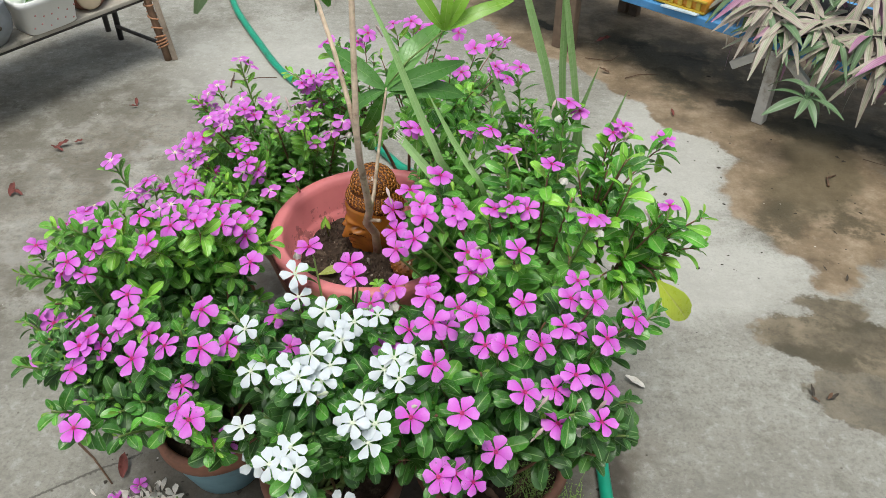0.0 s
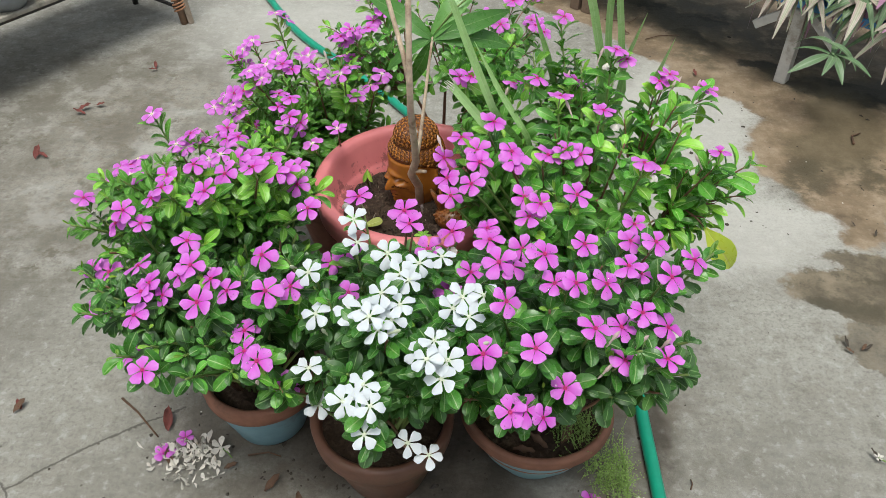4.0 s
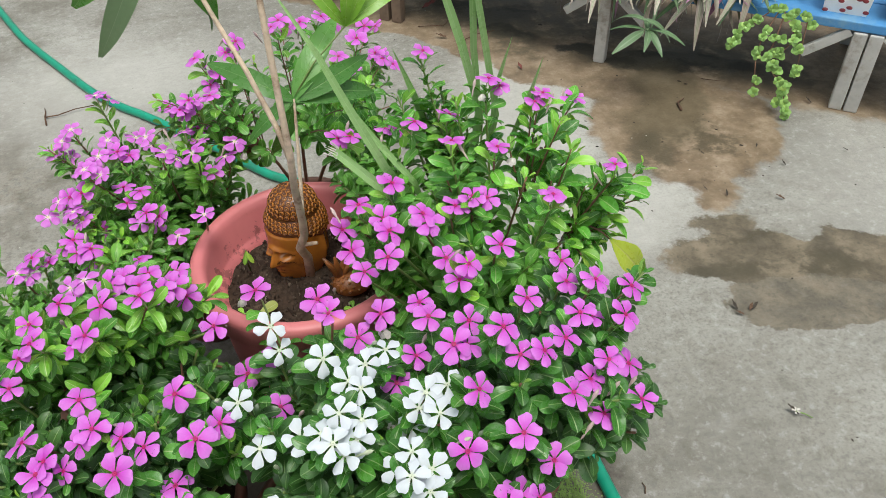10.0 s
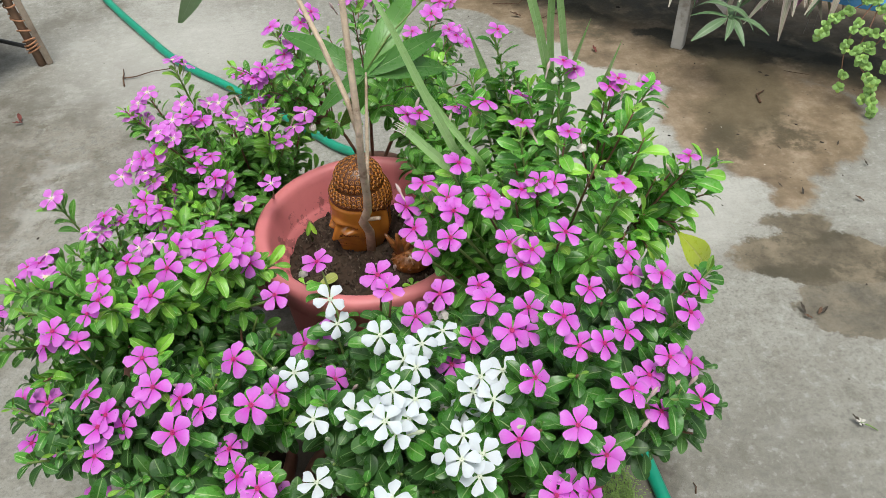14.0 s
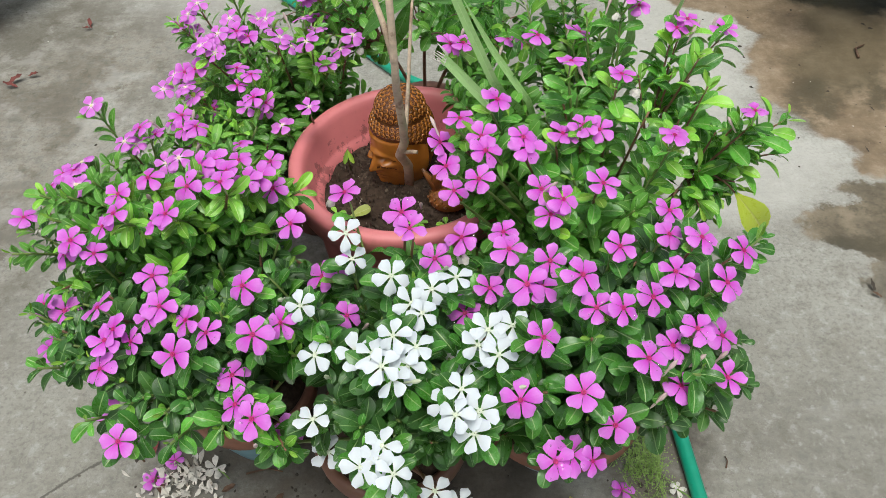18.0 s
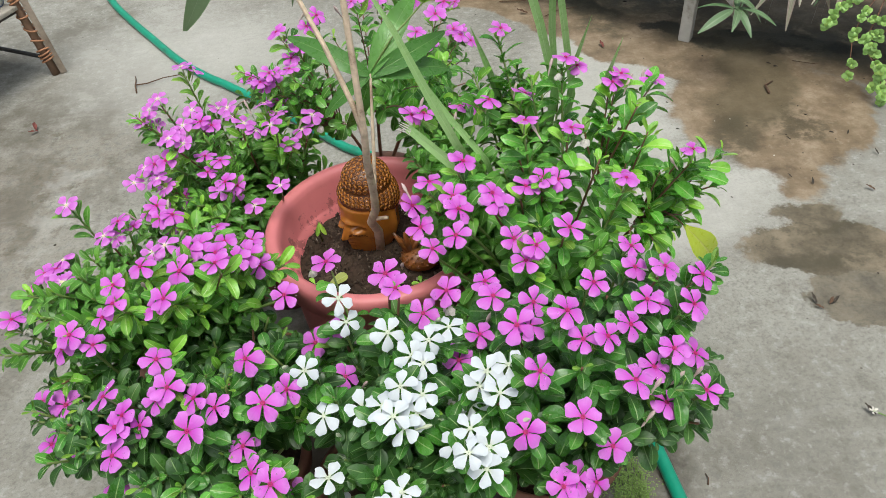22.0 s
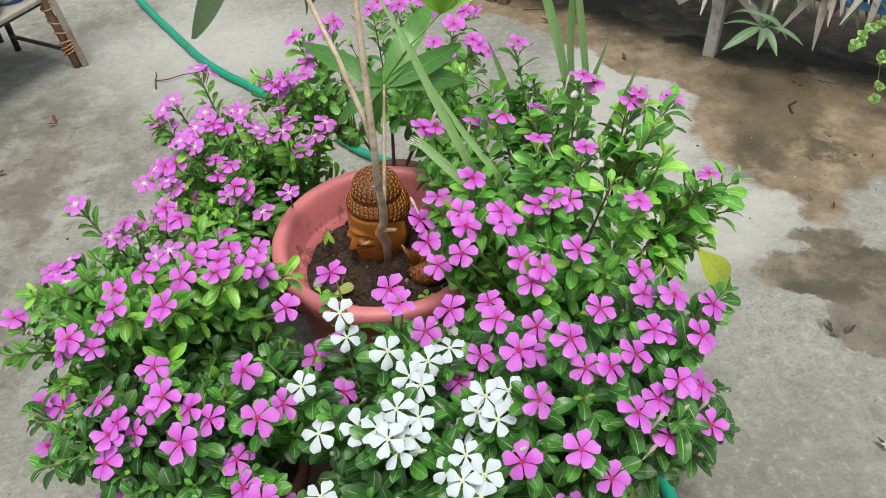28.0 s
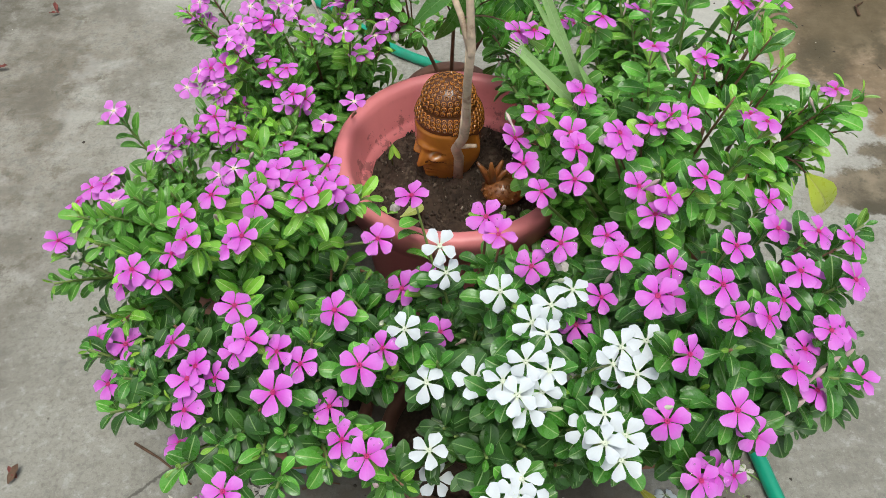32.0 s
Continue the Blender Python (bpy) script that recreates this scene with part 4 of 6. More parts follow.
vinca(POT_W, 0.117, WHITE, "white", "white-flowered vinca with dark glossy leaves", 21, 44, 0.0255, -0.08, 0.89, low=0.07, pairs=0.0, shoots=[(-150, 735, 345), (-95, 760, 350), (-45, 765, 345), (-10, 745, 360), (-120, 790, 330)])
vinca(POT_L, 0.10, FRONT_LEFT, "pink", "spreading pink-flowered vinca in a blue clay pot", 22, 64, 0.025, 0.26, 0.92, low=0.06, pairs=0.3, shoots=[(-279, 807, 375), (-236, 817, 375), (-292, 760, 375), (-214, 780, 375), (-257, 770, 375), (-204, 830, 375), (-182, 759, 375), (-229, 727, 375), (-320, 779, 375), (-196, 794, 375), (-205, 731, 375), (-264, 725, 375), (-190, 790, 345), (-215, 830, 340), (-170, 770, 350), (-235, 850, 345)])
vinca(POT_B, 0.125, LEFT, "mixed", "leafy pink vinca with pale green shoots", 23, 80, 0.0265, 0.95, 0.90, slim=0.74, rise=0.45, low=0.05, pairs=0.45, shoots=[(-444, 826, 400), (-408, 804, 400), (-391, 844, 400), (-361, 849, 400), (-370, 799, 400), (-433, 860, 400), (-339, 794, 400), (-466, 865, 400), (-324, 861, 400), (-412, 884, 400), (-238, 905, 340), (-228, 960, 350), (-232, 1010, 345), (-218, 862, 360), (-255, 930, 365), (-245, 985, 330)])
vinca(POT_C, 0.125, BACK_LEFT, "mixed", "bushy vinca with pale-eyed pink flowers", 24, 88, 0.0245, 0.95, 0.89, slim=0.76, rise=0.35, low=0.05, pairs=0.6)
vinca(POT_K, 0.185, BACK, "pink", "open pink vinca on dark wiry stems", 25, 70, 0.0235, 0.65, 0.89, low=0.05, red=True, reach=0.85, root_spread=0.006, pairs=0.6, stem=0.0014, gap=0.015, shoots=[(19, 1160, 428), (53, 1160, 427), (85, 1160, 408), (42, 1160, 396), (1, 1160, 407), (71, 1160, 457)], forks=[(-85, 1235, 330), (-25, 1225, 345), (35, 1235, 330)])
vinca(POT_D, 0.145, RIGHT, "pink", "dense pink vinca with broad dark leaves", 26, 66, 0.028, 0.6, 0.90, low=0.06, pairs=0.35, shoots=[(107, 1100, 467), (139, 1100, 452), (172, 1100, 453), (205, 1100, 441), (230, 1100, 446), (156, 1100, 428), (189, 1100, 419), (123, 1100, 433), (8, 1112, 395), (24, 1090, 405), (40, 1060, 402), (46, 1024, 408), (58, 1002, 412), (62, 962, 405), (52, 932, 398), (22, 1118, 380), (36, 1092, 378), (52, 1062, 385), (32, 1072, 420), (66, 1030, 372), (58, 1085, 365), (45, 950, 405), (52, 1000, 412), (58, 920, 400), (48, 1030, 420), (62, 975, 380), (70, 1040, 400), (40, 985, 425), (60, 890, 390), (8, 985, 415), (20, 960, 420), (30, 935, 425), (14, 1010, 402), (30, 990, 430), (38, 960, 440), (4, 1030, 395), (22, 1040, 405), (12, 950, 402)])
vinca(POT_R, 0.102, FRONT_RIGHT, "pink", "large pink vinca overhanging its clay pot", 27, 62, 0.0272, 0.0, 0.90, low=0.07, pairs=0.22, shoots=[(60, 770, 345), (30, 760, 340), (95, 790, 360)])
vinca((POT_D[0] + 0.035, POT_D[1] + 0.02), 0.145, TALL, "pink", "tall sparse vinca with yellowish green leaves", 28, 0, 0.037, 0.72, 0.93, red=True, reach=0.93, gap=0.0165, slim=0.86, rise=0.4, pairs=0.0, stem=0.002, root_spread=0.01, forks=[(285, 905, 325), (248, 965, 345), (265, 925, 335)],
      shoots=[(383, 900, 425), (387, 900, 374), (290, 920, 462), (284, 950, 478), (330, 900, 430), (300, 890, 420), (262, 910, 425), (345, 890, 398), (318, 890, 385), (268, 980, 440), (300, 1000, 450), (352, 900, 360), (228, 980, 439), (264, 980, 399), (330, 985, 405), (318, 872, 338), (335, 878, 352), (298, 868, 350), (345, 884, 330), (290, 880, 372), (270, 868, 322), (288, 852, 340), (312, 862, 312), (258, 862, 350)])
vinca((POT_W[0] + 0.005, POT_W[1] + 0.045), 0.12, FRONT_POT, "pink", "slender pink vinca leaning on the rose pot", 29, 6, 0.030, 0.2, 0.98, low=0.06)


# ---- sapling in the rose pot ----
tree = thing("sapling", (-0.052, 0.935, SOIL), "young sapling with bare pale stems and long leaves", "tree")
b = bmesh.new()
tube(b, [(-0.055, 0.988, SOIL - 0.01), (-0.055, 0.975, SOIL + 0.045), (-0.063, 0.951, 0.358), (-0.0555, 0.938, 0.388), (-0.055, 0.925, 0.42), (-0.058, 0.905, 0.49), (-0.057, 0.888, 0.545), (-0.058, 0.915, 0.64), (-0.059, 0.945, 0.75), (-0.062, 0.98, 0.90)], 0.0068, 0.0027, 9)
part("trunk", b, M_BARK, tree)
b = bmesh.new()
tube(b, [(-0.057, 0.889, 0.535), (-0.065, 0.902, 0.572), (-0.085, 0.938, 0.625), (-0.108, 0.974, 0.675), (-0.15, 1.04, 0.77)], 0.0034, 0.0022, 8)
part("branch", b, M_BARK, tree)
b = bmesh.new()
tube(b, [(-0.058, 0.948, 0.372), (-0.052, 0.965, 0.40), (-0.046, 0.985, 0.45), (-0.040, 1.01, 0.502), (-0.036, 1.03, 0.53)], 0.0030, 0.0016, 8)
part("branch", b, M_BARK, tree)
b = bmesh.new()
tube(b, [(-0.060, 0.944, 0.368), (-0.047, 0.939, 0.372), (-0.041, 0.936, 0.374)], 0.0029, 0.0024, 7)
part("cut_twig", b, M_BARK, tree, "short sawn-off twig")
TREE_LEAF = [mesh_of(leaf_bm(1.0, w, d, f, 1.7, 0.6, 9, 0.03), "leaf", M_LEAF_TREE) for w, d, f in ((0.46, 0.28, 0.2), (0.42, 0.45, 0.24))]
TREE_LIGHT = [mesh_of(leaf_bm(1.0, 0.36, 0.3, 0.2, 1.7, 0.6, 9, 0.03), "leaf", M_LEAF_TREE_LIGHT)]
TREE_HANG = [mesh_of(leaf_bm(1.0, 0.32, 0.12, 0.2, 1.25, 0.6, 10, 0.02), "leaf", M_LEAF_DUSTY)]
fork = Vector((-0.037, 1.028, 0.528))
for along, up, ln in (((-0.85, 0.25, 0.55), (0.2, -0.9, 0.5), 0.115), ((0.62, 0.5, 0.75), (-0.3, -0.9, 0.4), 0.125), ((0.9, 0.1, 0.35), (0, -0.9, 0.5), 0.115), ((0.95, 0.2, -0.05), (0, -0.7, 0.8), 0.12),
                      ((-0.4, -0.2, -0.9), (0.3, -1, 0.2), 0.085), ((-0.7, -0.1, -0.35), (0, -0.6, 1), 0.08)):
    ob = new("leaf", RND.choice(TREE_LEAF))
    ob.parent = tree
    ob.matrix_basis = local(tree, frame_to(fork, along, up, ln))
for p, along, up, ln, lt in (((-0.055, 0.96, 0.78), (-1, 0.5, -0.5), (0, -1, 0.6), 0.13, 0), ((0.04, 1.06, 0.60), (-0.5, 0.0, 0.75), (0, -1, 0.4), 0.09, 1), ((0.04, 1.06, 0.60), (0.8, 0.1, 0.45), (0, -0.8, 0.8), 0.10, 1), ((0.04, 1.06, 0.60), (0.5, -0.1, 0.9), (0.3, -1, 0.4), 0.09, 1), ((0.04, 1.06, 0.60), (0.1, -0.2, 0.9), (0, -1, 0.4), 0.08, 1), ((-0.13, 0.79, 0.833), (-0.058, 0.012, -0.097), (0.25, -0.9, 0.4), 0.138, 2), ((-0.113, 0.982, 0.685), (0.12, -0.05, -1), (0.8, -0.6, 0.1), 0.034, 2),
                             ((-0.15, 1.03, 0.76), (0.5, -0.2, -1), (0.5, -1, 0), 0.13, 0), ((-0.15, 1.03, 0.76), (-0.9, -0.1, -0.7), (0, -1, 0.4), 0.14, 0)):
    ob = new("leaf", (TREE_LEAF, TREE_LIGHT, TREE_HANG)[lt][0])
    ob.parent = tree
    ob.matrix_basis = local(tree, frame_to(Vector(p), along, up, ln))
b = bmesh.new()
tube(b, [(-0.061, 0.97, 0.86), (-0.09, 0.88, 0.872), (-0.13, 0.79, 0.833)], 0.002, 0.0013, 6)
part("leaf_stalk", b, M_STEM, tree)
b = bmesh.new()
tube(b, [(-0.036, 1.03, 0.53), (-0.005, 1.045, 0.565), (0.04, 1.06, 0.60)], 0.0014, 0.0011, 7)
part("branch", b, M_STEM, tree)

# ---- sword-leaved plant ----
sword = thing("sword_leaf_plant", (POT_S[0], POT_S[1], 0.15), "upright sword-leaved plant with long narrow blades", "plant")


def blade(pts, width, parent, normal=(0, -1, 0.3), torn=False):
    """One long blade along points, folded lengthwise, tapering to its tip."""
    bm = bmesh.new()
    lay = bm.loops.layers.uv.new("UVMap")
    n = 14
    ps = [Vector(p) for p in pts]
    rows = []
    for i in range(n + 1):
        s = i / n * (len(ps) - 1)
        j = min(len(ps) - 2, int(s))
        p = ps[j].lerp(ps[j + 1], s - j)
        d = (ps[j + 1] - ps[j]).normalized()
        x = d.cross(Vector(normal)).normalized()
        z = x.cross(d)
        v = i / n
        w = width * 0.86 * (0.75 + 0.5 * v if v < 0.5 else 1.0) * (1 - max(0, (v - 0.55) / 0.45) ** 1.6 * (0.25 if torn else 0.97))
        rows.append([bm.verts.new(p + x * (k * w * 0.5) + z * (abs(k) * w * 0.14)) for k in (-1, 0, 1)])
    for i in range(n):
        for k in range(2):
            f = bm.faces.new((rows[i][k], rows[i][k + 1], rows[i + 1][k + 1], rows[i + 1][k]))
            for lp, (uu, vv) in zip(f.loops, ((k / 2, i / n), ((k + 1) / 2, i / n), ((k + 1) / 2, (i + 1) / n), (k / 2, (i + 1) / n))):
                lp[lay].uv = (uu, vv)
    return part("blade", bm, M_BLADE, parent)


blade([(0.17, 1.11, 0.15), (0.205, 1.03, 0.46), (0.172, 1.01, 0.58), (0.14, 1.0, 0.68), (0.11, 1.0, 0.78)], 0.0130, sword)
blade([(0.18, 1.12, 0.15), (0.24, 1.06, 0.42), (0.215, 1.045, 0.55), (0.193, 1.031, 0.66), (0.17, 1.02, 0.76)], 0.0108, sword)
blade([(0.175, 1.12, 0.15), (0.215, 1.06, 0.42), (0.20, 1.05, 0.55), (0.19, 1.03, 0.70), (0.185, 1.02, 0.82)], 0.0108, sword)
blade([(0.18, 1.12, 0.15), (0.225, 1.05, 0.40), (0.23, 1.04, 0.5), (0.245, 1.03, 0.57)], 0.0086, sword)
blade([(0.185, 1.12, 0.15), (0.25, 1.05, 0.38), (0.27, 1.03, 0.47), (0.285, 1.02, 0.54)], 0.0094, sword)
blade([(0.165, 1.13, 0.15), (0.15, 1.10, 0.40), (0.125, 1.09, 0.48), (0.10, 1.08, 0.55)], 0.0115, sword)
blade([(0.15, 1.10, 0.15), (0.085, 0.95, 0.42), (0.049, 0.88, 0.501), (0.015, 0.895, 0.58), (-0.014, 0.907, 0.653), (-0.05, 0.93, 0.72)], 0.0115, sword)
blade([(0.155, 1.10, 0.15), (0.10, 0.97, 0.41), (0.055, 1.0, 0.47), (0.02, 1.02, 0.53)], 0.0101, sword)
torn = blade([(0.15, 1.09, 0.15), (0.085, 0.935, 0.40), (0.045, 0.885, 0.475), (-0.006, 0.914, 0.522)], 0.0150, sword, torn=True)
fr = random.Random(41)
for k in range(9):
    b = bmesh.new()
    p = Vector((-0.003, 0.9125, 0.5195)) + Vector((0.25, 0.3, 0.55)) * ((k - 4) * 0.0022)
    tube(b, [p, p + Vector((-0.008, 0.005, 0.004)) * fr.uniform(0.7, 1.6) + Vector((fr.gauss(0, 0.002), 0, fr.gauss(0, 0.003)))], 0.0011, 0.0003, 4)
    part("torn_fibre", b, M_DRY_PETAL, torn, "frayed pale fibre")

# ---- statue and ceramic ornament in the rose pot ----
head = bmesh.new()
HC = Vector((-0.061, 1.022, SOIL - 0.004))
GROW = 0.965
HH = 0.138
face = Vector((-0.76, -0.65, 0)).normalized()
sideways = Vector((face.y, -face.x, 0))


def hill(v, c, w):
    return math.exp(-((v - c) / w) ** 2)


def head_radius(h, fw):
    """Radius of the head at a height: jaw, cheeks, a cap of hair above the hairline, a narrower bun on top."""
    if h < 0.104:
        r = 0.0425 - 0.009 * max(0.0, 1 - h / 0.035) ** 1.6 - 0.0090 * max(0.0, (h - 0.080) / 0.024) ** 2
        line = 0.0845 - 0.014 * max(0.0, 0.75 - fw)
        return r + (0.0014 if h > line else 0.0)
    if h < 0.107:
        return 0.0350 - 0.0012 * (h - 0.104) / 0.003
    u = (h - 0.107) / (HH - 0.107)
    return 0.0338 * math.sqrt(max(0.0, 1 - u ** 2.3))


SEG, ROWS = 112, 84
rings = []
for i in range(ROWS + 1):
    h = HH * (i / ROWS) ** 0.97
    ring = []
    for k in range(SEG):
        a = k * math.tau / SEG
        d = Vector((math.cos(a), math.sin(a), 0))
        fw, sd = d.dot(face), d.dot(sideways)
        q = d * head_radius(h, fw)
        line = 0.0845 - 0.014 * max(0.0, 0.75 - fw)
        if fw > 0 and h < line:
            fh = h / 1.1
            push = 0.0125 * hill(sd, 0, 0.10 + 0.09 * max(0.0, (0.055 - fh) / 0.03)) * max(0.0, min(1.0, (0.060 - fh) / 0.026)) * (1 if fh > 0.031 else max(0.0, 1 - (0.031 - fh) / 0.004))
            push += 0.0056 * hill(abs(sd), 0.32, 0.26) * hill(fh, 0.0555 - 0.010 * abs(sd), 0.0032)
            push -= 0.0080 * hill(abs(sd), 0.36, 0.16) * hill(fh, 0.0485, 0.0045)
            push += 0.0080 * hill(abs(sd), 0.38, 0.17) * hill(fh, 0.0425 - 0.004 * abs(sd), 0.0042)
            push += 0.0045 * hill(sd, 0, 0.20) * hill(fh, 0.0215, 0.0026) + 0.0042 * hill(sd, 0, 0.16) * hill(fh, 0.0155, 0.0024)
            push -= 0.0022 * hill(sd, 0, 0.24) * hill(fh, 0.0185, 0.0012)
            push += 0.0045 * hill(sd, 0, 0.22) * hill(fh, 0.006, 0.005)
            push += 0.0030 * min(1.0, (line - h) / 0.004)
            q += face * push * 1.25 * fw
        ear = hill(fw, -0.08, 0.13) * hill(h, 0.050, 0.025)
        q += sideways * (0.008 * ear * (1 if sd > 0 else -1))
        ring.append(head.verts.new(HC + (q + Vector((0, 0, h))) * GROW))
    rings.append(ring)
for i, (u, w) in enumerate(zip(rings, rings[1:])):
    h = HH * ((i + 0.5) / ROWS) ** 0.97
    for k in range(SEG):
        f = head.faces.new((u[k], u[(k + 1) % SEG], w[(k + 1) % SEG], w[k]))
        a = (k + 0.5) * math.tau / SEG
        d = Vector((math.cos(a), math.sin(a), 0))
        fw, sd = d.dot(face), abs(d.dot(sideways))
        line = 0.0845 - 0.014 * max(0.0, 0.75 - fw)
        groove = h > line - 0.001
        groove = groove or (fw > 0.3 and 0.14 < sd < 0.62 and (abs(h / 1.1 - 0.0405 + 0.006 * (sd - 0.38) ** 2 / 0.06) < 0.0010 or abs(h / 1.1 - 0.0520 + 0.012 * abs(sd - 0.3)) < 0.0010))
        groove = groove or (fw > 0.3 and sd < 0.2 and abs(h / 1.1 - 0.0186) < 0.001)
        f.material_index = 1 if groove else 0
head.faces.new(rings[0][::-1])


def curl(h, a, size):
    """A small round curl of hair: a raised ring with a dark hollow."""
    d = Vector((math.cos(a), math.sin(a), 0))
    r0, r1 = head_radius(h - 0.002, 0), head_radius(h + 0.002, 0)
    o = (d * 0.004 + Vector((0, 0, r0 - r1))).normalized()
    c = HC + (d * (head_radius(h, d.dot(face)) + 0.0004) + Vector((0, 0, h))) * GROW
    q = o.to_track_quat("Z", "Y").to_matrix()
    rr = []
    for r, z in ((1.0, -0.0008), (0.92, 0.0010), (0.72, 0.0013), (0.56, 0.0003), (0.30, 0.0001), (0.10, 0.0006)):
        rr.append([head.verts.new(c + q @ Vector((r * size * math.cos(b * math.tau / 8), r * size * math.sin(b * math.tau / 8), z))) for b in range(8)])
    for n, (u, w) in enumerate(zip(rr, rr[1:])):
        for b in range(8):
            head.faces.new((u[b], u[(b + 1) % 8], w[(b + 1) % 8], w[b])).material_index = 1 if n in (2, 3) else 0


for row, h in enumerate((0.0620, 0.0680, 0.0740, 0.0800, 0.0858, 0.0912, 0.0962, 0.1008)):
    cnt = int(math.tau * head_radius(h, 0) / 0.0072)
    for k in range(cnt):
        a = math.tau * (k + row * 0.5) / cnt
        fw = Vector((math.cos(a), math.sin(a), 0)).dot(face)
        if h > 0.0870 - 0.014 * max(0.0, 0.75 - fw):
            curl(h, a, 0.0031)
for row, h in enumerate((0.1105, 0.1170, 0.1232, 0.1286, 0.1328, 0.1356, 0.1373)):
    cnt = max(3, int(math.tau * head_radius(h, 0) / 0.0080))
    for k in range(cnt):
        curl(h, math.tau * (k + row * 0.5) / cnt, 0.0033)
statue = new("statue", mesh_of(head, "statue", [M_GLAZE, M_GLAZE_DARK]))
tagged(statue, "amber-glazed ceramic head ornament set in soil", "statue")

orn = bmesh.new()
OC = Vector((-0.003, 0.945, SOIL + 0.012))
s = bmesh.ops.create_uvsphere(orn, u_segments=28, v_segments=18, radius=0.023)["verts"]
for v in s:
    v.co = Vector((v.co.x * 1.2, v.co.y, v.co.z * 0.8)) + OC
for i in range(4):
    for k in range(14):
        t, p = k * math.tau / 14 + i * 0.2, 0.15 + i * 0.3
        c = OC + Vector((math.cos(t) * math.cos(p) * 0.0276, math.sin(t) * math.cos(p) * 0.023, math.sin(p) * 0.0184))
        for v in bmesh.ops.create_icosphere(orn, subdivisions=1, radius=0.0025)["verts"]:
            v.co += c
for k, (dx, dy, dz) in enumerate(((-0.016, -0.006, 0.034), (-0.004, -0.010, 0.042), (-0.018, 0.006, 0.030), (0.012, 0.0, 0.034), (0.018, -0.004, 0.022))):
    tube(orn, [OC + Vector((-0.014, 0.004, 0.010)), OC + Vector((-0.015 + dx * 0.5, 0.004 + dy * 0.5, 0.012 + dz * 0.5)), OC + Vector((-0.015 + dx, 0.004 + dy, 0.012 + dz))], 0.0075, 0.0018, 7)
tagged(new("ceramic_ornament", mesh_of(orn, "ceramic_ornament", plain("brown_glaze", (0.23, 0.085, 0.022), 0.28, 0.5, 90, 0.3, 0.6, dirt=(0.08, 0.03, 0.01)))), "small brown glazed ornament with raised dots and spikes", "ornament")

# ---- hose ----
hose = bmesh.new()
HP = [(-1.0, 3.3), (-0.86, 2.9), (-0.715, 2.535), (-0.65, 2.40), (-0.568, 2.253), (-0.483, 2.105), (-0.41, 2.008), (-0.345, 1.938), (-0.20, 1.765), (-0.112, 1.648), (-0.066, 1.597), (0.08, 1.48), (0.2, 1.32), (0.27, 1.12), (0.298, 0.95), (0.300, 0.80), (0.302, 0.71), (0.305, 0.62), (0.315, 0.45), (0.33, 0.1), (0.30, -0.5)]
hp = []
for i in range(len(HP) - 1):
    p0, p1, p2, p3 = (Vector((*HP[max(0, min(len(HP) - 1, k))], 0)) for k in (i - 1, i, i + 1, i + 2))
    for k in range(6):
        t = k / 6
        q = 0.5 * ((2 * p1) + (p2 - p0) * t + (2 * p0 - 5 * p1 + 4 * p2 - p3) * t * t + (3 * p1 - p0 - 3 * p2 + p3) * t ** 3)
        hp.append((q.x, q.y, 0.0102))
tube(hose, hp, 0.0099, 0.0099, 14)
tagged(new("garden_hose", mesh_of(hose, "garden_hose", M_HOSE)), "green rubber garden hose lying on the concrete", "hose")

# ---- blue plant bench ----
e0, e1 = Vector((1.62, 1.20, 0)), Vector((0.05, 2.53, 0))
ed = (e1 - e0).normalized()
en = Vector((ed.y, -ed.x, 0))
if en.y < 0:
    en = -en
bench = thing("plant_bench", (0.80, 1.87, 0), "low bench with a blue board top and whitewashed legs", "bench")


def bench_box(name, along, depth, z, size, mat, tilt=0.0, label=""):
    c = e0 + ed * along + en * depth
    rot = math.degrees(math.atan2(ed.y, ed.x))
    b = bmesh.new()
    box(b, size, pose(c.x, c.y, z, 0, tilt, rot), 0.003)
    part(name, b, mat, bench, label, smooth=False)


LN = (e1 - e0).length
bench_box("top_board", LN / 2, 0.02, 0.209, (LN, 0.05, 0.022), M_BLUE, label="faded blue front board")
for k in range(4):
    bench_box("top_board", LN / 2, 0.085 + 0.085 * k, 0.206, (LN, 0.08, 0.018), M_BLUE)
M_OLD_WOOD = plain("old_brown_wood", (0.17, 0.12, 0.085), 0.8, 0.35, 50, 0.5, dirt=(0.08, 0.055, 0.04))
for al, mat in ((0.44, M_WHITE_WOOD), (0.474, M_WHITE_WOOD), (1.06, M_WHITE_WOOD), (1.66, M_OLD_WOOD), (1.70, M_OLD_WOOD)):
    bench_box("leg", al, 0.006, 0.098, (0.030, 0.030, 0.196), mat)
    bench_box("leg", al, 0.36, 0.098, (0.030, 0.030, 0.196), mat)
for al, sg in ((0.375, 1), (0.54, -1), (1.00, 1), (1.12, -1)):
    c = e0 + ed * al + en * 0.006
    b = bmesh.new()
    box(b, (0.115, 0.016, 0.022), pose(c.x, c.y, 0.158, 0, 0, math.degrees(math.atan2(ed.y, ed.x))) @ pose(0, 0, 0, 0, -38 * sg, 0), 0.002)
    part("brace", b, M_WHITE_WOOD, bench, smooth=False)

